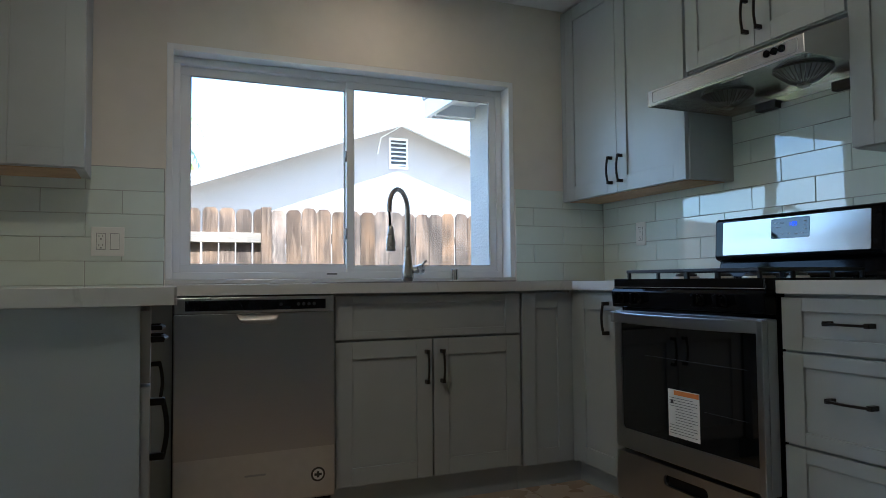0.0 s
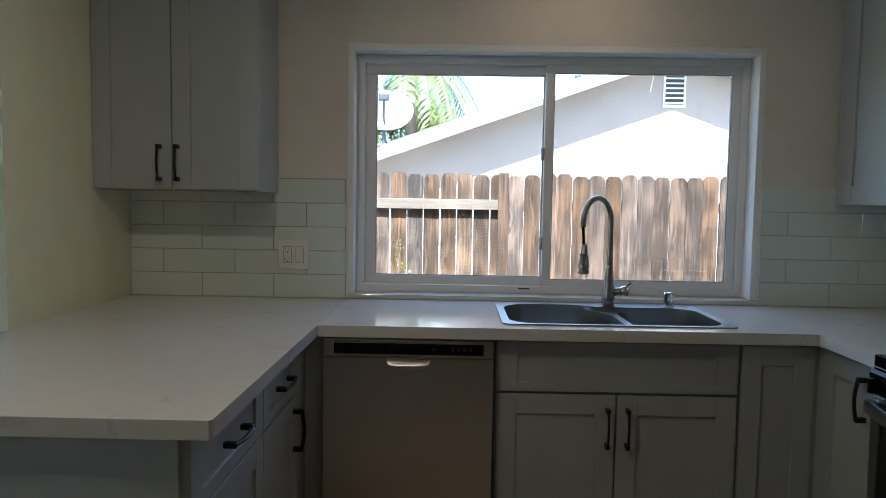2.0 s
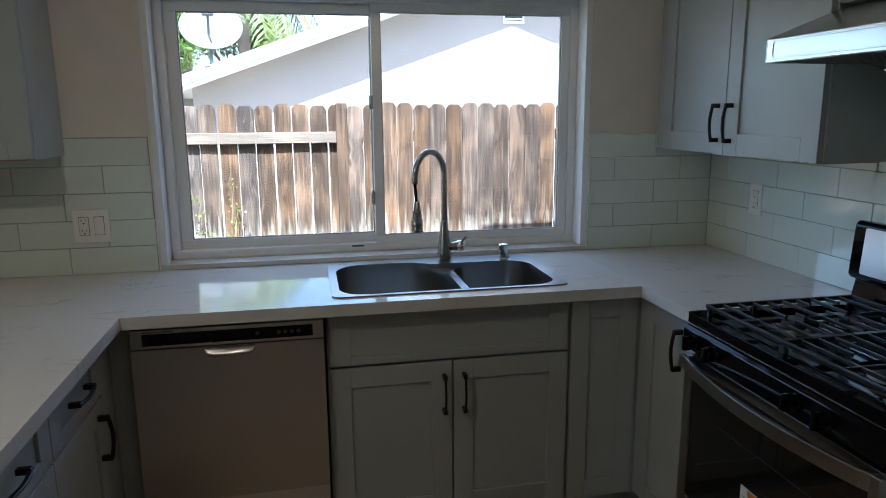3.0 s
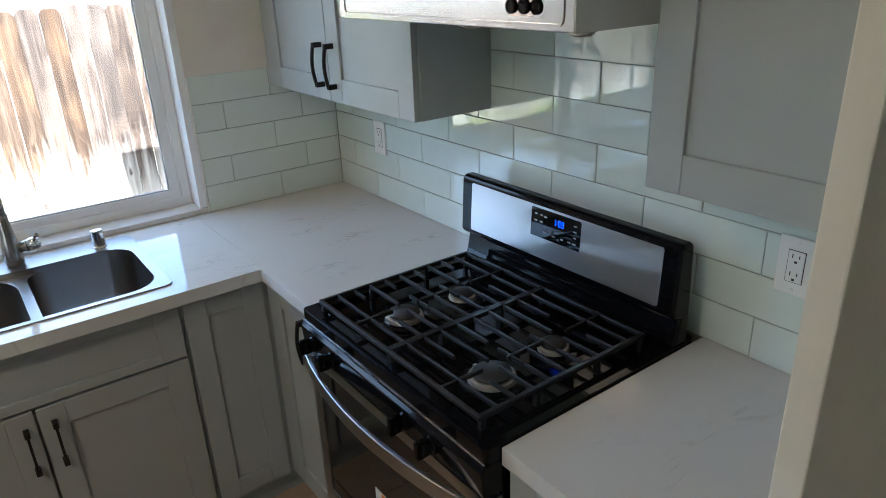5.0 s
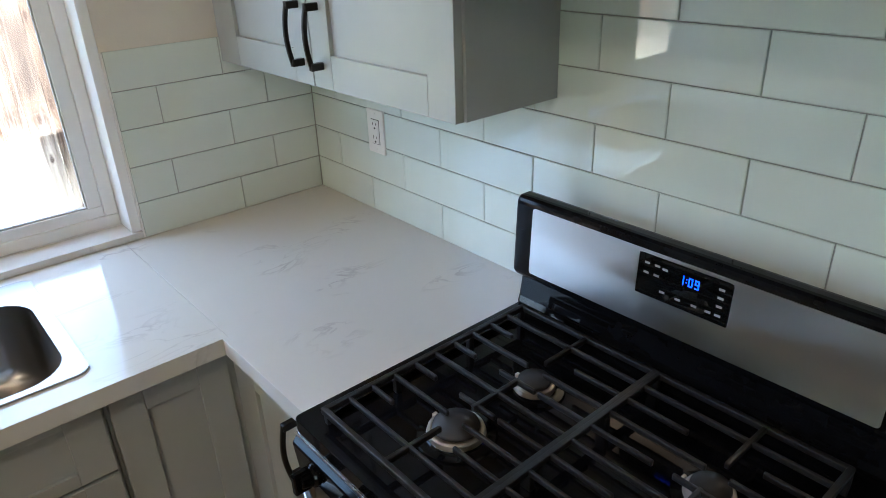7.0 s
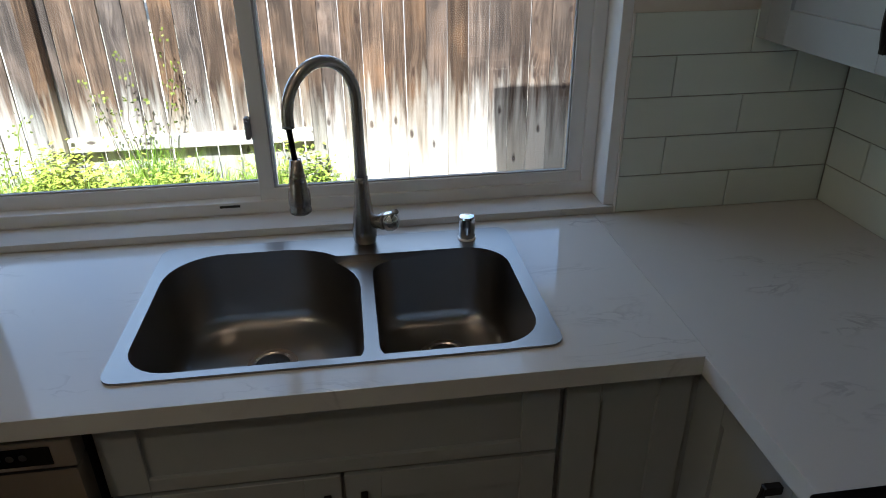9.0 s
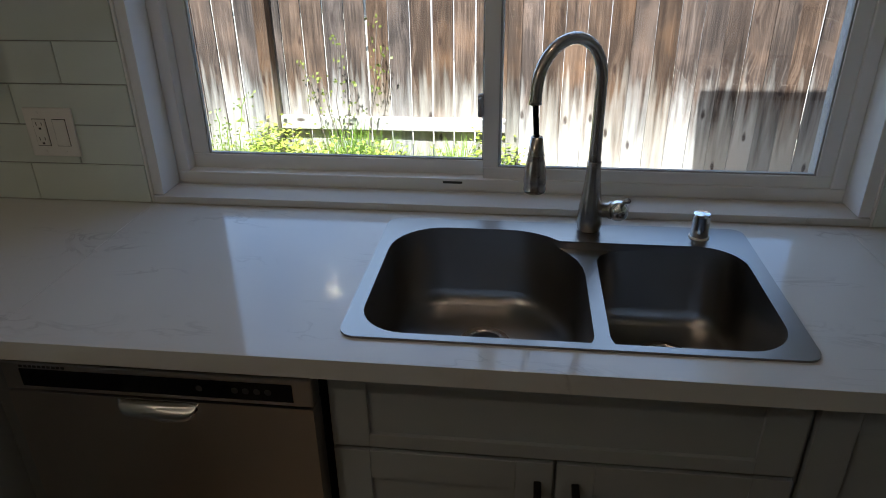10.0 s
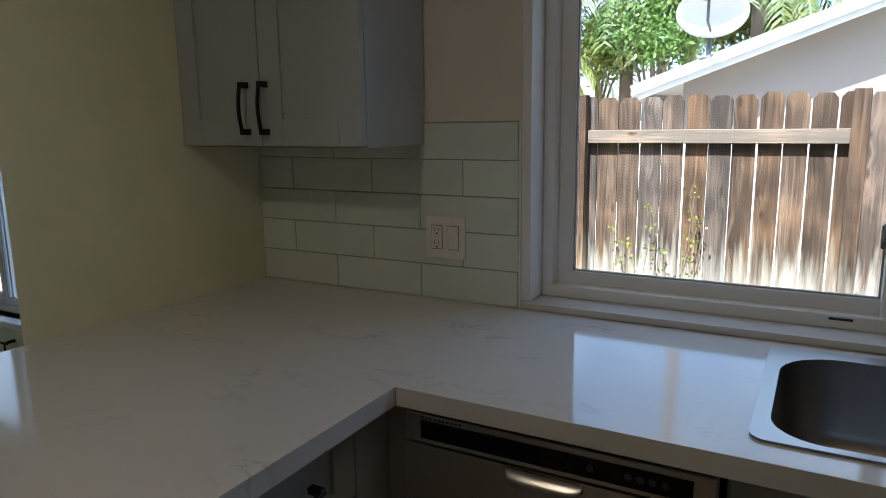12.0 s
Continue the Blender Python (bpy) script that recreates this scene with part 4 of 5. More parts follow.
def digits(text, x, y, h, z, material, parent):
    seg = {"0": "abcdef", "1": "bc", "9": "abcdfg", "8": "abcdefg", ":": ":"}
    bm = B()
    w = h * 0.5
    t = h * 0.13
    for c in text:
        if c == ":":
            for q in (0.3, 0.65):
                box(bm, x, x + t, y + h * q, y + h * q + t, z, z + 0.0004)
            x += t * 2.2
            continue
        S = {"a": (0, w, h - t, h), "g": (0, w, h / 2 - t / 2, h / 2 + t / 2), "d": (0, w, 0, t), "f": (0, t, h / 2, h), "b": (w - t, w, h / 2, h), "e": (0, t, 0, h / 2), "c": (w - t, w, 0, h / 2)}
        for s in seg[c]:
            a = S[s]
            box(bm, x + a[0], x + a[1], y + a[2], y + a[3], z + (0.0001 if s in "adg" else 0), z + 0.0004)
        x += w * 1.45
    return part("clock_digits", bm, material, parent, "blue lit clock digits")


digits("1:09", -0.022, 0.096, 0.016, 0.0038, BLUE_LED, dp)
for i, (x, y) in enumerate(((-0.085, 0.112), (-0.085, 0.094), (-0.065, 0.112), (-0.065, 0.094), (-0.02, 0.066), (0.01, 0.066), (0.035, 0.066), (0.052, 0.112), (0.052, 0.097), (0.052, 0.082), (0.052, 0.066), (-0.05, 0.068), (-0.05, 0.11))):
    part("touch_mark", boxes((x - 0.005, x + 0.005, y - 0.002, y + 0.002, 0.0037, 0.0041)), GREYPRINT, dp, "grey printed touch key mark")
# burners
for bx, by, br in ((-0.157, 0.168, 0.048), (-0.150, 0.350, 0.036), (0.193, 0.344, 0.036), (0.195, 0.157, 0.052)):
    part("burner_base", lathe(B(), ((br + 0.020, 0.909), (br + 0.018, 0.913), (br + 0.004, 0.915), (br, 0.918)), (bx, by, 0), 26), ENAMEL, rg, smooth=False)
    part("burner_ring", lathe(B(), ((br, 0.915), (br + 0.002, 0.919), (br, 0.927), (br * 0.9, 0.929)), (bx, by, 0), 26), ALU, rg, "bright burner ring")
    part("burner_cap", lathe(B(), ((br * 0.80, 0.929), (br * 0.83, 0.932), (br * 0.80, 0.937), (br * 0.55, 0.939), (br * 0.5, 0.941), (0.004, 0.942)), (bx, by, 0), 26), CAP, rg, "dark burner cap", smooth=True)
    part("igniter", boxes((bx - br - 0.008, bx - br - 0.003, by - 0.004, by + 0.004, 0.91, 0.925)), PLASTIC, rg)


def bar(bm, x0, y0, x1, y1, w=0.010, z0=0.943, z1=0.955):
    if x0 == x1:
        box(bm, x0 - w / 2, x0 + w / 2, min(y0, y1), max(y0, y1), z0, z1)
    else:
        box(bm, min(x0, x1), max(x0, x1), y0 - w / 2, y0 + w / 2, z0, z1)


for gx0, gx1, cx in ((-0.318, -0.004, -0.153), (0.004, 0.318, 0.194)):
    bm = B()
    y0, y1 = 0.020, 0.500
    for yy in (y0, y1):
        bar(bm, gx0 - 0.005, yy, gx1 + 0.005, yy, 0.010)
    for xx in (gx0, gx1):
        bar(bm, xx, y0, xx, y1, 0.010, 0.9428, 0.9552)
    step = (y1 - y0) / 10
    # the lengthwise spine, open over each burner
    for lo, hi in ((y0, 0.168 - 0.036), (0.168 + 0.034, 0.347 - 0.034), (0.347 + 0.034, y1)):
        bar(bm, cx, lo, cx, hi, 0.008, 0.9432, 0.9546)
    # crosswise fingers: some run through, the others stop short of the burners
    near, far = (0.062, 0.100) if cx < 0 else (0.115, 0.080)
    for k in range(1, 10):
        yy = y0 + step * k
        if k in (1, 5, 9):
            bar(bm, gx0, yy, gx1, yy, 0.0068, 0.9436, 0.9544)
            continue
        over = k in (3, 7)
        a = (cx - 0.018 - gx0) if over else near
        b = (gx1 - cx - 0.018) if over else far
        bar(bm, gx0, yy, gx0 + a, yy, 0.0068, 0.9436, 0.9544)
        bar(bm, gx1 - b, yy, gx1, yy, 0.0068, 0.9436, 0.9544)
        if k in (4, 6):
            bar(bm, cx - 0.042, yy, cx + 0.042, yy, 0.0064, 0.9438, 0.9542)
    for fx in (gx0, gx1):
        for fy in (y0 + 0.006, 0.17, 0.35, y1 - 0.006):
            box(bm, fx - 0.006, fx + 0.006, fy - 0.006, fy + 0.006, 0.909, 0.945)
    part("grate", bm, IRON, rg, "black cast iron grate", bevel=0.002)

# ---- range hood ----
hood = thing("range_hood", (2.778, -1.343, 1.64), "stainless steel under-cabinet range hood with two round fan guards", "range hood")
hood.matrix_world = pose(2.772, -1.347, 1.634, 0, 0, -90)
HW = 0.372
bm = B()
sec = [(0.0, 0.0), (0.0, 0.064), (0.035, 0.078), (0.235, 0.154), (0.476, 0.154), (0.476, 0.0), (0.464, 0.0), (0.464, 0.030), (0.014, 0.030), (0.014, 0.0)]
prism(bm, sec, -HW, HW, "x")
part("shell", bm, HOODSTEEL, hood, "stainless steel hood shell", bevel=0.0025)
o_ = [(x, z) for x, z in rrect(-HW + 0.022, HW - 0.022, 0.0095, 0.0585, 0.012, 5)]
i_ = [(x, z) for x, z in rrect(-HW + 0.028, HW - 0.028, 0.0140, 0.0540, 0.009, 5)]
part("pressed_rim", slab(o_, [i_], 0.0, 0.0022), HOODSTEEL, hood, "pressed outline on the hood front", bevel=0.0009).matrix_local = pose(0, 0, 0, 90, 0, 0)
for sx in (-HW - 0.0016, HW + 0.0001):
    part("side_wall", prism(B(), [(0.0, 0.0), (0.0, 0.064), (0.035, 0.078), (0.235, 0.154), (0.476, 0.154), (0.476, 0.0)], sx, sx + 0.0015, "x"), HOODSTEEL, hood)
for kx in (0.228, 0.258, 0.288):
    part("switch", lathe(B(), ((0.0125, -0.001), (0.0125, 0.003), (0.010, 0.0045), (0.010, 0.0025), (0.008, 0.0025)), (kx, -0.001, 0.038), 20, axis=(0, -1, 0)), ENAMEL, hood, "round black push switch")
part("switch_plate", slab([(x, y) for x, y in rrect(0.210, 0.306, 0.022, 0.054, 0.0155, 6)], [], -0.0016, 0.0), CHROME, hood).matrix_local = pose(0, -0.0004, 0, 90, 0, 0) @ pose(0, 0, 0.0)
for fx in (-0.175, 0.175):
    fg = part("fan_guard", lathe(B(), ((0.093, 0.0225), (0.099, 0.0225), (0.099, 0.028), (0.093, 0.028)), (fx, 0.235, 0), 32), FILTER, hood, "ribbed round fan guard")
    part("hub", lathe(B(), ((0.018, -0.034), (0.025, -0.030), (0.025, -0.020)), (fx, 0.235, 0), 20), NICKEL, fg)
    rib = part("rib", sweep(B(), [(0.022, 0, -0.026), (0.050, 0, -0.014), (0.078, 0, 0.008), (0.095, 0, 0.024)], 0.0017, 4), FILTER, fg)
    rib.location = (fx, 0.235, 0)
    for i in range(1, 32):
        o = part("rib", None, None, fg, mesh=rib.data)
        o.matrix_local = pose(fx, 0.235, 0, 0, 0, 360 * i / 32)
    part("fan_opening", lathe(B(), ((0.091, 0.028), (0.091, 0.0297)), (fx, 0.235, 0), 28), SLOT, hood)
    part("grease_cup", boxes((fx - 0.04, fx + 0.06, 0.429, 0.4635, -0.022, 0.012)), DARKBODY, hood, "dark grease cup", bevel=0.002)
part("lamp_lens", boxes((-0.05, 0.05, 0.035, 0.085, 0.020, 0.0297)), PLASTIC, hood, bevel=0.003)


# ---- outlets ----
def plate(name, m, w, h, gangs, label):
    t = thing(name, (0, 0, 0), label, "outlet")
    t.matrix_world = m
    part("cover_plate", boxes((-w / 2, w / 2, -0.006, 0.0, -h / 2, h / 2)), PLASTIC, t, bevel=0.002)
    for gx, kind in gangs:
        part("insert", boxes((gx - 0.0165, gx + 0.0165, -0.0085, -0.0055, -0.0335, 0.0335)), PLASTIC, t, "white rocker switch" if kind == "switch" else "white duplex receptacle", bevel=0.0015)
        part("gap", boxes((gx - 0.0178, gx + 0.0178, -0.0062, -0.0058, -0.0348, 0.0348)), SLOT, t)
        if kind != "switch":
            bm = B()
            for s in (-1, 1):
                z = s * 0.019
                box(bm, gx - 0.0085, gx - 0.0065, -0.0088, -0.0084, z - 0.001, z + 0.008)
                box(bm, gx + 0.0055, gx + 0.0075, -0.0088, -0.0084, z, z + 0.007)
                box(bm, gx - 0.003, gx + 0.003, -0.0088, -0.0084, z - 0.011, z - 0.006)
            part("slots", bm, SLOT, t, "dark socket slots")
        part("screw", lathe(B(), ((0.0032, 0), (0.003, 0.001)), (gx, -0.006, h / 2 - 0.012), 10, axis=(0, -1, 0)), PLASTIC, t)
        part("screw", lathe(B(), ((0.0032, 0), (0.003, 0.001)), (gx, -0.006, -h / 2 + 0.012), 10, axis=(0, -1, 0)), PLASTIC, t)
    return t


plate("wall_outlet", pose(0.703, -0.0045, 1.099), 0.128, 0.124, ((-0.026, "o"), (0.027, "switch")), "white double cover plate with an outlet and a rocker switch")
plate("wall_outlet", pose(XR - 0.0095, -0.333, 1.157, 0, 0, -90), 0.074, 0.122, ((0, "o"),), "white single outlet on the tiled wall by the corner")
plate("wall_outlet", pose(XR - 0.0095, -1.897, 1.158, 0, 0, -90), 0.078, 0.124, ((0, "o"),), "white single outlet on the tiled wall beside the range")

vk = thing("gas_key_valve", (-1.60, 0.004, 0.45), "small dark metal T-shaped valve key on the wall below the window", "valve")
part("stem", lathe(B(), ((0.008, 0.0), (0.007, 0.03), (0.005, 0.045)), axis=(0, -1, 0)), HANDLE, vk)
part("handle", boxes((-0.024, 0.024, -0.052, -0.044, -0.006, 0.006), (-0.005, 0.005, -0.051, -0.045, -0.045, -0.006)), HANDLE, vk, "dark T-shaped handle", bevel=0.002)

# ceiling lamps of the open room
for lx, ly, _ in LAMPS:
    t = thing("ceiling_lamp", (lx, ly, CEILZ), "round white recessed ceiling lamp, lit warm", "ceiling lamp", "recessed ceiling lamps")
    part("trim_ring", lathe(B(), ((0.09, -0.001), (0.088, -0.008), (0.078, -0.009), (0.078, -0.002)), n=32), PLASTIC, t)
    part("lens", lathe(B(), ((0.075, -0.003), (0.075, -0.006)), n=32), LAMPGLOW, t)


# ---- outdoors ----
GZ = -0.2
gb = boxes((-400, -3.65, -400, 600, GZ - 0.5, GZ), (3.42, 400, -400, 600, GZ - 0.5, GZ), (-3.65, 3.42, 0.17, 600, GZ - 0.5, GZ), (-3.65, 3.42, -400, -8.85, GZ - 0.5, GZ))
tagged(part("ground", gb, SOIL), "dry dirt and weeds between the house and the fence", "", "", "structure")
tagged(part("pavement", boxes((-9.5, 2.2, 0.18, 1.9, GZ, GZ + 0.04)), CONC, bevel=0.01), "grey concrete path along the house", "", "", "structure")

tagged(part("lawn", boxes((-14, -3.66, -12, 0.0, GZ + 0.002, GZ + 0.03)), LAWN), "green lawn beyond the patio door", "", "", "structure")

# the wing of this house beyond the window, with its eave
wg = thing("house_wing", (3.24, 0.2, GZ), "grey-white stucco wing of the house with an open white eave", "house wall", kind="structure")
part("wall", boxes((0.0, 2.5, -0.02, 1.55, 0.0, 2.62)), STUCCO, wg, "rough light stucco wall")
part("soffit", boxes((-0.33, 2.6, -0.05, 1.58, 2.50, 2.53)), TRIMW, wg)
part("fascia", boxes((-0.37, -0.331, -0.05, 1.62, 2.42, 2.56), (-0.331, 2.6, 1.581, 1.62, 2.42, 2.56)), TRIMW, wg)
part("roof", boxes((-0.38, 2.6, -0.05, 1.64, 2.561, 2.66)), SHINGLE, wg)
for i in range(4):
    part("rafter_tail", boxes((-0.33, 0.0, 0.1 + i * 0.45, 0.14 + i * 0.45, 2.41, 2.499)), TRIMW, wg)
ev = thing("main_eave", (0, 0, 0), "white eave and roof edge of this house, with an unseen added west soffit", "eave", kind="structure")
part("soffit", boxes((-4.2, 2.70, 0.171, 0.66, 2.44, 2.47)), TRIMW, ev)
part("fascia", boxes((-4.2, 2.70, 0.661, 0.70, 2.38, 2.52)), TRIMW, ev)
# unseen west soffit, added to cut the sky light through the patio door
part("soffit", boxes((-4.75, -3.651, -8.8, 0.10, 2.44, 2.47)), TRIMW, ev)
rb = B()
prism(rb, [(0.70, 2.63), (-2.8, 3.6), (-9.4, 2.63), (-9.4, 2.631)], -4.8, 3.6, "x")
part("roof", rb, SHINGLE, ev)

# fence
FY = 3.0
fen = thing("fence", (0, FY, GZ), "weathered brown dog-eared wooden board fence with gaps of light", "fence")


def picket(w, h, t=0.016, ear=0.028):
    bm = B()
    prism(bm, [(-w / 2, 0), (w / 2, 0), (w / 2, h - ear * 1.2), (w / 2 - ear, h), (-w / 2 + ear, h), (-w / 2, h - ear * 1.2)], 0, t, "y")
    bmesh.ops.recalc_face_normals(bm, faces=bm.faces)
    me = bpy.data.meshes.new("picket")
    bm.to_mesh(me)
    bm.free()
    me.materials.append(FENCE)
    return me


pk = [picket(0.134, 1.77), picket(0.132, 1.78), picket(0.135, 1.765), picket(0.131, 1.77)]
rnd = random.Random(5)
x = -9.0
while x < 7.5:
    mid = 1.81 < x < 4.3 or x < 0.10
    o = part("picket", None, None, fen, mesh=pk[rnd.randrange(4)])
    o.location = (x, (0.0 if not mid else -0.062) + rnd.uniform(-0.003, 0.003), rnd.uniform(-0.01, 0.01))
    o.rotation_euler = (0, rnd.uniform(-0.003, 0.003), rnd.uniform(-0.02, 0.02))
    x += 0.1435 if x < 1.78 else 0.1375
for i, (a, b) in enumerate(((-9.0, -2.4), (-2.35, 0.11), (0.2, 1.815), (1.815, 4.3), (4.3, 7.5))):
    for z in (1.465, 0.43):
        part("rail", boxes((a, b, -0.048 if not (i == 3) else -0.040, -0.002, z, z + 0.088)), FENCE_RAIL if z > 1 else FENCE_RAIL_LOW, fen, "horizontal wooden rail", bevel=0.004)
for px in (-2.375, 0.155, 4.35):
    o = part("post", boxes((-0.042, 0.042, -0.10, -0.003, 0, 1.79)), FENCE, fen, "square wooden post", bevel=0.006, at=(px, 0, 0))
o = part("post", boxes((-0.045, 0.045, -0.085, -0.043, 0, 1.78)), FENCE, fen, "square wooden post", bevel=0.006, at=(1.80, 0, 0))

# neighbour's gable house
HY = 7.5
nb = thing("neighbour_house", (4.6, HY, GZ), "pale stucco neighbour house with a white-trimmed gable roof", "house", kind="structure")
ax, az = 0.0, 3.62 - GZ            # apex of the rake
sl = 0.352
lx_, rx_ = -5.15, 5.15
def rake(d):
    return az - d


wallp = [(-4.6, 0.0), (4.6, 0.0), (4.6, az - 0.067 - sl * 4.6), (0, az - 0.067), (-4.6, az - 0.067 - sl * 4.6)]
part("wall", prism(B(), wallp, 0.08, 9.0, "y"), STUCCO_N, nb, "smooth pale stucco gable wall")
for s in (-1, 1):
    X = 5.15 * s
    part("rake_fascia", prism(B(), [(0, az - 0.0), (X, az - sl * 5.15), (X, az - 0.10 - sl * 5.15), (0, az - 0.10)], -0.36, -0.32, "y"), TRIMW, nb, "white rake board")
    part("rake_fascia", prism(B(), [(0, az - 0.09), (X, az - 0.09 - sl * 5.15), (X, az - 0.175 - sl * 5.15), (0, az - 0.175)], -0.319, -0.30, "y"), TRIMW, nb, "white rake board")
    part("roof_sheathing", prism(B(), [(0, az - 0.04), (X * 0.995, az - 0.04 - sl * 5.12), (X * 0.995, az - 0.065 - sl * 5.12), (0, az - 0.065)], -0.299, 9.3, "y"), TRIMW, nb)
    part("roof", prism(B(), [(0, az + 0.034), (X * 1.004, az + 0.034 - sl * 5.17), (X * 1.004, az + 0.001 - sl * 5.17), (0, az + 0.001)], -0.34, 9.3, "y"), SHINGLE, nb, "grey shingle roof")
    part("eave_fascia", boxes((min(X, X - 0.04 * s), max(X, X - 0.04 * s), -0.3, 9.3, az - 0.19 - sl * 5.15, az - 0.05 - sl * 5.15)), TRIMW, nb)
vt = part("gable_vent", boxes((-0.105, 0.225, 0.058, 0.079, 2.99, 3.03), (-0.105, 0.225, 0.058, 0.079, 3.47, 3.51), (-0.105, -0.08, 0.058, 0.079, 3.03, 3.47), (0.20, 0.225, 0.058, 0.079, 3.03, 3.47)), TRIMW, nb, "white louvred gable vent")
part("vent_back", boxes((-0.08, 0.2, 0.076, 0.078, 3.03, 3.47)), SLOT, vt)
for i in range(6):
    bm = B()
    z = 3.04 + i * 0.073
    prism(bm, [(0.05, z), (0.054, z), (0.075, z + 0.030), (0.071, z + 0.030)], -0.08, 0.20, "x")
    part("slat", bm, TRIMW, vt)
pv = part("roof_pipe", sweep(B(), [(-1.13, 1.6, az - 0.55), (-1.13, 1.6, az - 0.1)], 0.06, 12), DARKM, nb, "grey vent pipe")
part("wire", sweep(B(), [(0.0, -0.31, az - 0.18), (-0.3, -0.1, az - 0.36), (-0.33, -0.01, az - 0.62)], 0.006, 6), PLASTIC, nb, "loose white wire")
for cx_, r_ in ((-3.98, 0.06), (-3.74, 0.065)):
    bm = B()
    zc = az - 0.29 + sl * cx_
    sweep(bm, [(cx_ + r_ * math.cos(a * 0.35), -0.34 - 0.01, zc + r_ * math.sin(a * 0.35)) for a in range(19)], 0.0035, 6)
    part("wire", bm, BARK, nb, "coil of pale cable")

# satellite dish on the rake
ds = thing("satellite_dish", (0.33, 7.22, 2.13), "grey satellite dish on a bent mast at the roof edge", "satellite dish")
part("mast", sweep(B(), [(0.0, 0, -0.02), (0.0, 0.0, 0.14), (0.02, -0.05, 0.42)], 0.028, 10), DARKM, ds, "grey mast")
part("foot", boxes((-0.09, 0.09, -0.07, 0.07, -0.03, 0.0)), DARKM, ds)
bm = B()
rings = []
for k in range(7):
    r = k / 6
    rings.append([bm.verts.new((0.40 * r * math.cos(a * math.pi / 16), 0.09 * r * r, 0.29 * r * math.sin(a * math.pi / 16))) for a in range(32)] if k else [bm.verts.new((0, 0, 0))])
for a in range(32):
    bm.faces.new((rings[0][0], rings[1][a], rings[1][(a + 1) % 32]))
for p, q in zip(rings[1:], rings[2:]):
    for a in range(32):
        bm.faces.new((p[a], q[a], q[(a + 1) % 32], p[(a + 1) % 32]))
rf = part("reflector", bm, DISHM, ds, "oval grey dish", smooth=True)
rf.matrix_local = pose(0.03, -0.10, 0.52, 22, 0, 12) @ pose(0, 0, 0, 0, 0, 180)
rf.modifiers.new("solid", "SOLIDIFY").thickness = 0.015
part("feed_arm", sweep(B(), [(0.02, -0.06, 0.30), (0.04, -0.45, 0.36), (0.05, -0.50, 0.60)], 0.016, 8), DARKM, ds)
part("feed_horn", boxes((-0.02, 0.12, -0.56, -0.46, 0.58, 0.68)), DARKM, ds, bevel=0.015)


def palm(name, x, y, h, seed, crown=2.2, fronds=26, label=""):
    r = random.Random(seed)
    t = thing(name, (x, y, GZ), label, "palm tree")
    part("trunk", sweep(B(), [(0, 0, 0), (0.05, 0, h * 0.5), (0.0, 0.02, h)], [0.17, 0.13, 0.12], 10), BARK, t, smooth=True)
    bm = B()
    for i in range(fronds):
        a = 2 * math.pi * i / fronds + r.uniform(-0.15, 0.15)
        lift = r.uniform(-0.2, 1.1)
        L = crown * r.uniform(0.8, 1.1)
        dx, dy = math.cos(a), math.sin(a)
        prev = Vector((0, 0, h))
        ax_ = []
        for k in range(1, 31):
            u = k / 30
            p = Vector((dx * L * u * (1 - 0.25 * u), dy * L * u * (1 - 0.25 * u), h + L * (0.55 * lift * u - 0.85 * u * u)))
            ax_.append((p, (p - prev).normalized()))
            prev = p
        sweep(bm, [(0, 0, h)] + [tuple(p) for p, _ in ax_[::3]], 0.012, 3)
        for p, d in ax_[2:]:
            side = Vector((-dy, dx, 0))
            for s in (-1, 1):
                for q in range(2):
                    ll = 0.42 * r.uniform(0.7, 1.1) * crown / 2.2
                    tip = p + side * s * ll * 0.75 + d * ll * 0.35 + Vector((0, 0, -ll * r.uniform(0.35, 0.8)))
                    mid_ = (p + tip) / 2 + Vector((0, 0, 0.06))
                    w_ = d * 0.011
                    o_ = d * 0.03 * q
                    v = [bm.verts.new(c + o_) for c in (p - w_, p + w_, mid_ + w_, mid_ - w_, tip)]
                    bm.faces.new((v[0], v[1], v[2], v[3]))
                    bm.faces.new((v[3], v[2], v[4]))
    part("crown", bm, PALM, t, "drooping feathery fronds")
    return t


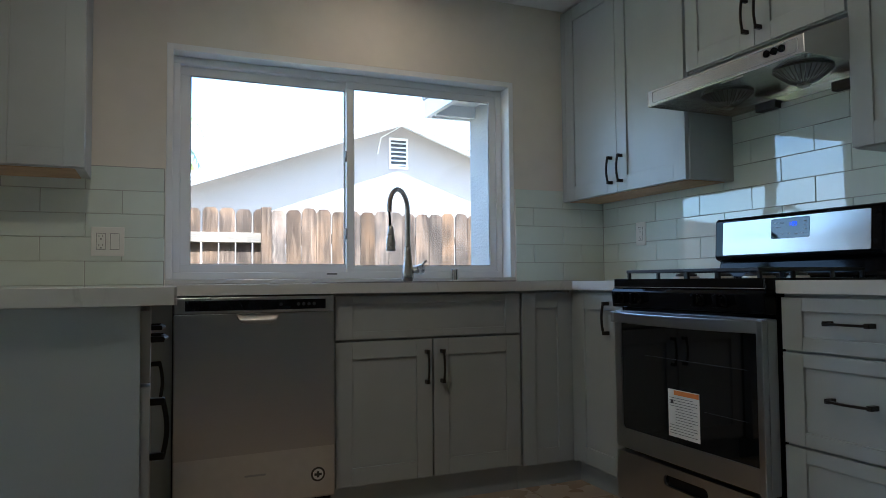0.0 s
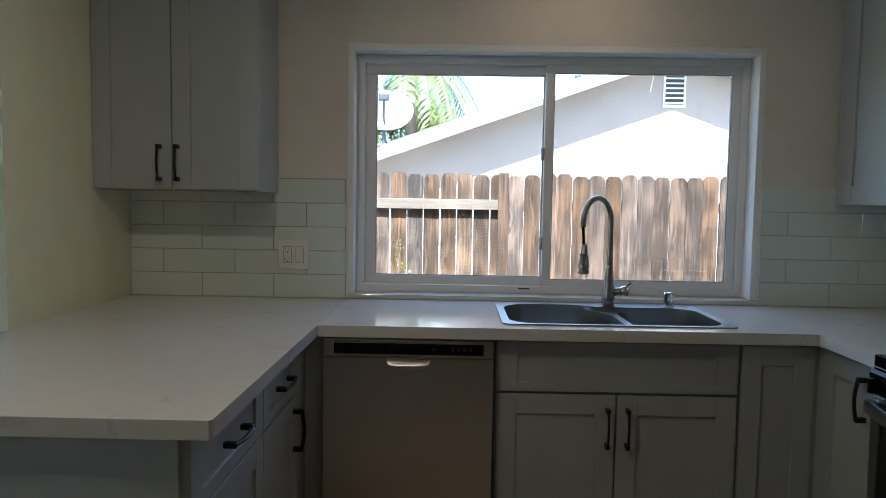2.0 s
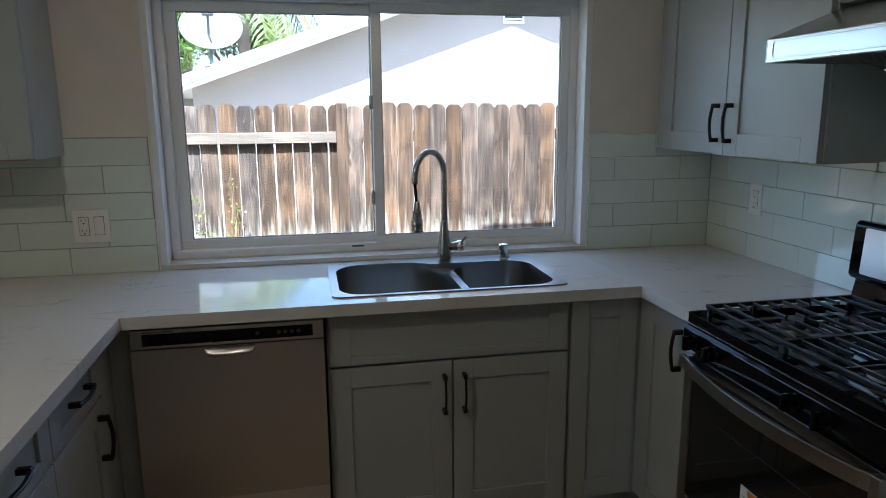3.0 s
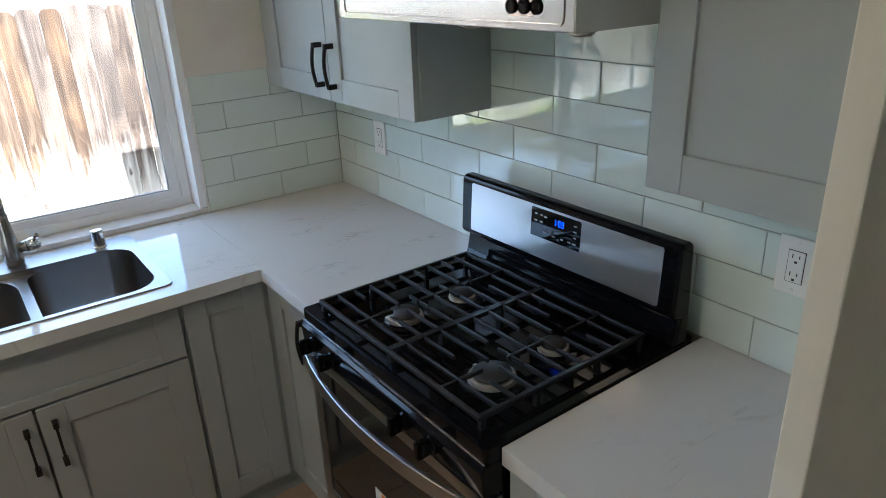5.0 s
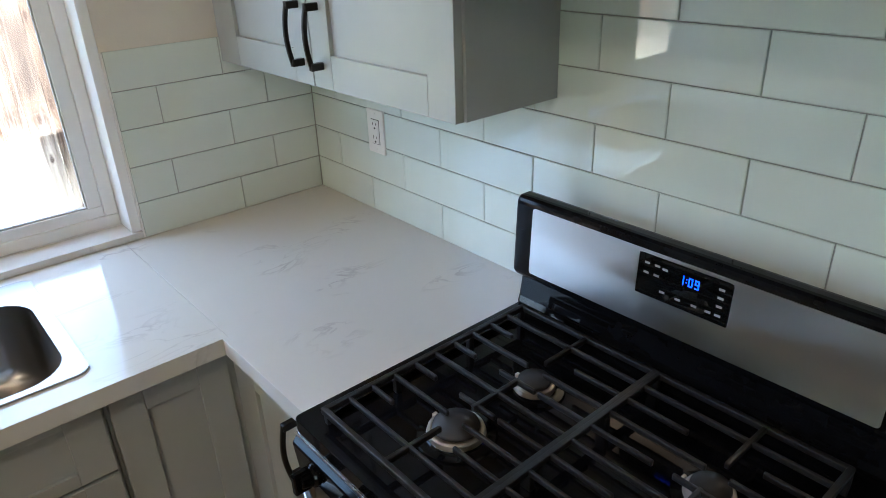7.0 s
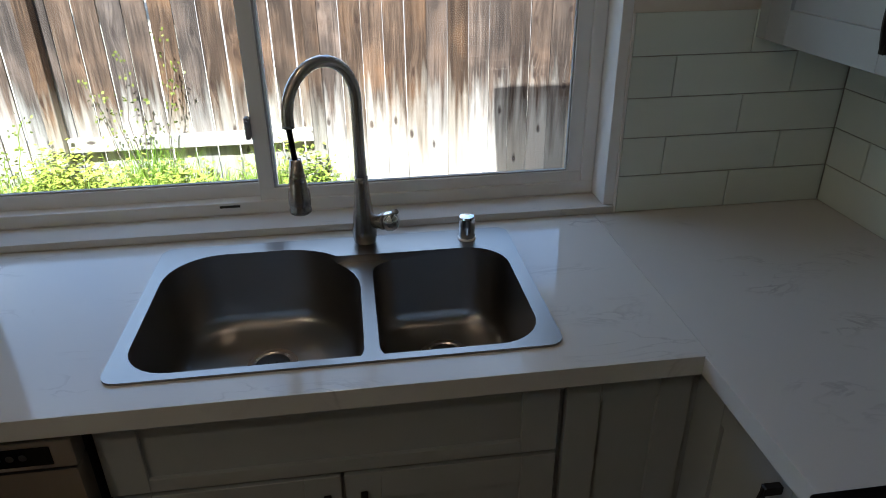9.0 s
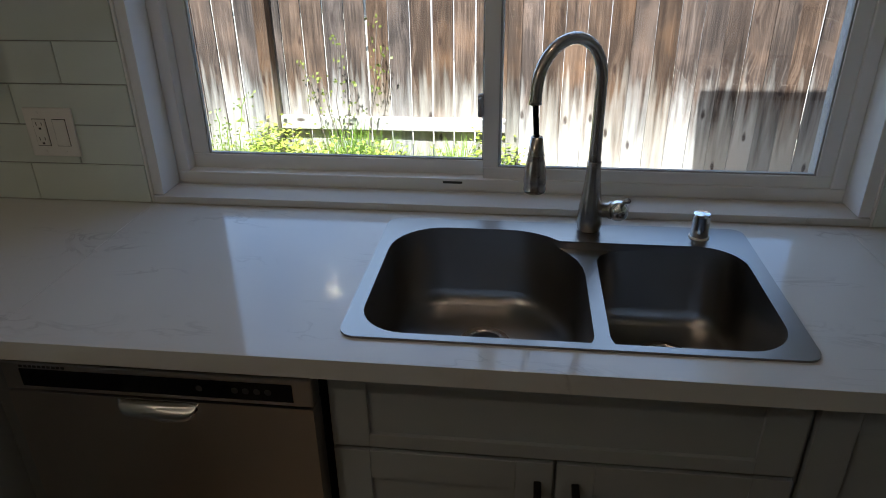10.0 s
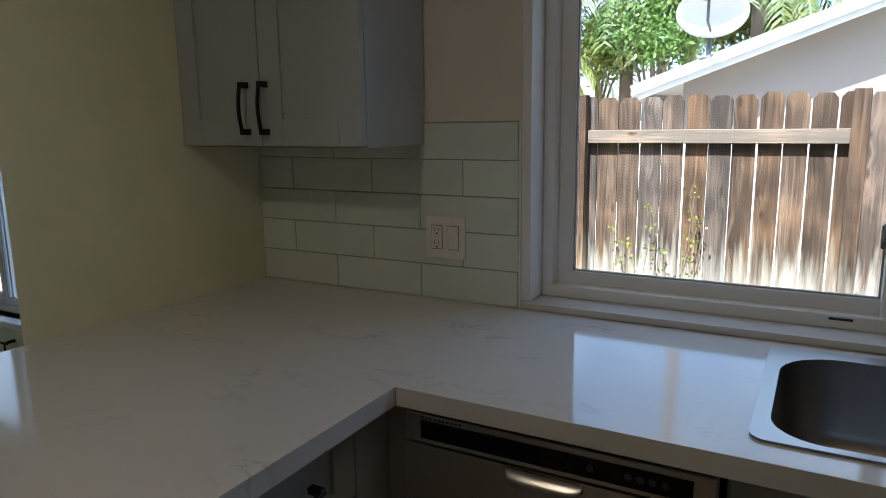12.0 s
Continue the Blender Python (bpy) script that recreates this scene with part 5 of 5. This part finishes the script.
def leafy(name, x, y, h, seed, r0, material, label, n=2600, leaf=0.09):
    r = random.Random(seed)
    t = thing(name, (x, y, GZ), label, "tree")
    bm = B()
    sweep(bm, [(0, 0, 0), (0.05, 0.02, h * 0.55), (0.0, 0, h * 0.8)], [0.09, 0.06, 0.04], 8)
    tips = []
    for i in range(9):
        a, e = r.uniform(0, 6.28), r.uniform(0.1, 1.3)
        q = Vector((math.cos(a) * math.cos(e), math.sin(a) * math.cos(e), math.sin(e) * 0.9)) * r0 * r.uniform(0.6, 0.95)
        tips.append(Vector((0, 0, h - r0 * 0.5)) + q)
        sweep(bm, [(0, 0, h * 0.45), tuple((Vector((0, 0, h * 0.6)) + tips[-1]) / 2), tuple(tips[-1])], [0.035, 0.025, 0.01], 5)
    part("trunk", bm, BARK, t)
    bm = B()
    for i in range(n):
        c = tips[r.randrange(9)]
        o_ = Vector((r.gauss(0, 1), r.gauss(0, 1), r.gauss(0, 0.8))) * r0 * 0.24
        p = c + o_
        u = Vector((r.gauss(0, 1), r.gauss(0, 1), r.gauss(0, 1))).normalized()
        w = u.cross(Vector((r.gauss(0, 1), r.gauss(0, 1), r.gauss(0, 1)))).normalized()
        s = leaf * r.uniform(0.6, 1.3)
        v = [bm.verts.new(q) for q in (p - u * s, p + w * s * 0.4, p + u * s, p - w * s * 0.4)]
        bm.faces.new(v)
    part("crown", bm, material, t, "many small leaves")
    return t


palm("palm_tree", -1.9, 12.0, 4.5, 3, 2.3, 30, "tall palm with drooping feathery green fronds")
palm("palm_tree", 0.35, 12.6, 4.75, 4, 2.3, 28, "feathery palm behind the satellite dish")
palm("palm_tree", -3.2, 11.0, 2.7, 8, 1.7, 16, "low yellow-green palm behind the fence")
part_tr = thing("palm_tree", (-0.85, 12.4, GZ), "tall bare palm trunk behind the fence", "palm tree")
part("trunk", sweep(B(), [(0, 0, 0), (0.1, 0, 4.0), (0.0, 0, 8.0)], [0.16, 0.12, 0.11], 10), BARK, part_tr, smooth=True)
leafy("leafy_tree", -1.15, 11.0, 3.25, 11, 1.0, LEAF, "dense fresh green leafy tree behind the fence", 9000, 0.055)
leafy("leafy_tree", 0.1, 13.5, 3.5, 12, 1.3, LEAF_Y, "yellow-green leafy tree behind the roof", 8000, 0.06)
leafy("leafy_tree", -2.5, 12.2, 3.1, 13, 1.0, LEAF_Y, "yellow-green bushy tree behind the fence", 6000, 0.06)
for sx, sy in ((-4.6, 2.6), (-5.9, 2.75), (-7.4, 2.5), (-8.8, 2.8)):
    leafy("shrub", sx, sy, 1.7, int(-sx * 10), 0.8, LEAF, "green shrub growing along the fence", 2600, 0.06)

for i, (sx, sy) in enumerate(((-11.0, -8.2), (-10.6, -6.4), (-11.2, -4.7), (-10.8, -2.9))):
    leafy("garden_tree", sx, sy, 3.4 + 0.3 * (i % 2), 40 + i, 1.5, LEAF, "green garden tree beyond the lawn", 2600, 0.13)

# grass and weeds
r = random.Random(21)
bm = B()
def blade(bm, x, y, z, h, w, lean):
    a = r.uniform(0, 6.28)
    s = Vector((math.cos(a), math.sin(a), 0))
    d = Vector((r.gauss(0, 1), r.gauss(0, 1), 0)) * lean
    p = Vector((x, y, z))
    v = [bm.verts.new(q) for q in (p - s * w, p + s * w, p + s * w * 0.7 + d * 0.4 + Vector((0, 0, h * 0.6)), p - s * w * 0.7 + d * 0.4 + Vector((0, 0, h * 0.6)), p + d + Vector((0, 0, h)))]
    bm.faces.new((v[0], v[1], v[2], v[3]))
    bm.faces.new((v[3], v[2], v[4]))
for i in range(30000):
    x, y = r.uniform(-2.2, 3.6), 2.93 - abs(r.gauss(0, 0.42))
    dens = 0.55 + 0.8 * noise.noise(Vector((x * 2.1, y * 2.1, 3)))
    if x > 1.5:
        dens *= 0.25
    if x > 2.1 or r.random() > dens + 0.08:
        continue
    blade(bm, x, y, GZ, r.uniform(0.12, 0.46) * (0.5 + max(dens, 0)), 0.0035, 0.09)
tagged(part("grass", bm, GRASS), "bright green grass and weeds along the foot of the fence", "grass", "", "stuff")
bm = B()
for i in range(2600):
    x, y = r.uniform(-1.3, 1.85), 2.88 - abs(r.gauss(0, 0.26))
    lush = noise.noise(Vector((x * 1.9, y * 1.5, 8)))
    if r.random() > 0.55 + 1.6 * lush:
        continue
    h = r.uniform(0.10, 0.40) + 0.35 * max(lush, 0)
    lean = Vector((r.gauss(0, 0.05), r.gauss(0, 0.05), 0))
    for k in range(11):
        a, f = r.uniform(0, 6.28), r.random()
        p = Vector((x + r.gauss(0, 0.02), y + r.gauss(0, 0.02), GZ + h * f)) + lean * f
        size = r.uniform(0.7, 1.3)
        u = Vector((math.cos(a), math.sin(a), r.uniform(0.0, 0.6))) * 0.030 * size
        w = Vector((-math.sin(a), math.cos(a), r.uniform(-0.2, 0.4))) * 0.012 * size
        v = [bm.verts.new(q) for q in (p, p + u * 0.45 + w, p + u, p + u * 0.45 - w)]
        bm.faces.new(v)
tagged(part("weeds", bm, WEED), "low broad-leaved weeds among the grass", "weeds", "", "stuff")


def weed(x, y, h, seed, label, dry=False):
    r = random.Random(seed)
    t = thing("tall_weed", (x, y, GZ), label, "weed")
    bm, lf = B(), B()
    for s in range(3):
        pts = [(0, 0, 0)]
        a = r.uniform(-0.25, 0.25)
        for k in range(1, 9):
            pts.append((pts[-1][0] + a * h / 8 + r.gauss(0, 0.012), pts[-1][1] + r.gauss(0, 0.01), h * k / 8 * (1 - 0.15 * s)))
        sweep(bm, pts, 0.003, 5)
        for k in range(3, 9):
            for q in range(7 if k > 5 else 3):
                p = Vector(pts[k]) + Vector((r.gauss(0, 0.03), r.gauss(0, 0.025), r.gauss(0, 0.02)))
                u = Vector((r.gauss(0, 1), r.gauss(0, 1), r.gauss(0, 1))).normalized() * 0.025
                w = u.cross(Vector((0.3, 1, 0.2))).normalized() * 0.009
                v = [lf.verts.new(c) for c in (p, p + u * 0.5 + w, p + u, p + u * 0.5 - w)]
                lf.faces.new(v)
    part("stem", bm, BARK if dry else GRASS, t)
    part("leaves", lf, LEAF_Y, t)


weed(-0.12, 2.72, 0.72, 2, "tall leafy weed standing in front of the fence")
weed(-0.30, 2.80, 0.50, 3, "leafy weed standing in front of the fence")
weed(0.62, 2.88, 1.05, 5, "tall dry weed stalks against the fence", True)
weed(0.78, 2.88, 1.15, 6, "tall dry weed stalks against the fence", True)


# ---- tiles ----
def tile_mesh(w, h, t=0.007, b=0.0013, material=TILE):
    """A wall tile standing in the xz plane, face towards -y, with eased edges."""
    bm = B()
    lo = [bm.verts.new(p) for p in ((0, 0, 0), (w, 0, 0), (w, 0, h), (0, 0, h))]
    mi = [bm.verts.new(p) for p in ((0, -t + b, 0), (w, -t + b, 0), (w, -t + b, h), (0, -t + b, h))]
    hi = [bm.verts.new(p) for p in ((b, -t, b), (w - b, -t, b), (w - b, -t, h - b), (b, -t, h - b))]
    for a, c in ((lo, mi), (mi, hi)):
        for i in range(4):
            bm.faces.new((a[i], a[(i + 1) % 4], c[(i + 1) % 4], c[i]))
    bm.faces.new(hi)
    bmesh.ops.recalc_face_normals(bm, faces=bm.faces)
    me = bpy.data.meshes.new("tile")
    bm.to_mesh(me)
    bm.free()
    me.materials.append(material)
    return me


PITCH, G = 0.3075, 0.0021
tile_cache = {}
trn = random.Random(9)


def lay(parent, m, u0, u1, z0, z1, first, rows, rh):
    """Rows of tiles from u0 to u1: first gives each row's joints' phase."""
    for k in range(rows):
        za = z0 + k * rh
        zb = min(za + rh, z1)
        if zb - za < 0.02:
            break
        u = first[k % 2]
        while u > u0:
            u -= PITCH
        while u < u1 - 0.004:
            a, b = max(u, u0), min(u + PITCH, u1)
            u += PITCH
            if b - a < 0.012:
                continue
            key = (round(b - a - G, 4), round(zb - za - G, 4))
            if key not in tile_cache:
                tile_cache[key] = tile_mesh(*key)
            o = part("tile", None, None, parent, mesh=tile_cache[key])
            o.matrix_world = m @ pose(a + G / 2, trn.uniform(-0.0003, 0.0003), za + G / 2, trn.uniform(-0.12, 0.12), 0, trn.uniform(-0.12, 0.12))


mN = pose(0, 0.0045, 0)
lay(BACKN, mN, 0.0, WX0 - 0.004, CT, 1.60, (0.001, 0.142), 5, 0.1015)
lay(BACKN, mN, WX1 + 0.004, XR - 0.009, CT, 1.60, (2.978 - PITCH, 2.792), 5, 0.0995)
mE = pose(XR - 0.0025, 0, 0, 0, 0, -90)      # u runs along -y
lay(BACKE, mE, 0.003, 2.177, CT, 1.5, (0.289, 0.137), 5, 0.1)
lay(BACKE, mE, 0.93, 1.75, CT + 0.5, 1.86, (0.137, 0.289), 5, 0.1)

FP = 0.459
fm = {}
for i in range(-14, 10):
    for j in range(-18, 3):
        x0, y0 = 2.412 - FP * 4 + i * FP, -0.78 + j * FP
        a, b, c, d = max(x0, -3.5), min(x0 + FP, XR), max(y0, -8.7), min(y0 + FP, 0.0)
        if b - a < 0.03 or d - c < 0.03:
            continue
        key = (round(b - a - 0.006, 4), round(d - c - 0.006, 4))
        if key not in fm:
            fm[key] = tile_mesh(*key, t=0.005, b=0.0015, material=FLOORT)
        o = part("floor_tile", None, None, floor, mesh=fm[key])
        o.matrix_world = pose(a + 0.003, c + 0.003, -0.005, -90, 0, 0) @ pose(0, 0, 0, 0, 0, 0) @ Matrix.Scale(1, 4)
        o.matrix_world = Matrix(((1, 0, 0, a + 0.003), (0, 0, 1, c + 0.003), (0, -1, 0, -0.005), (0, 0, 0, 1)))
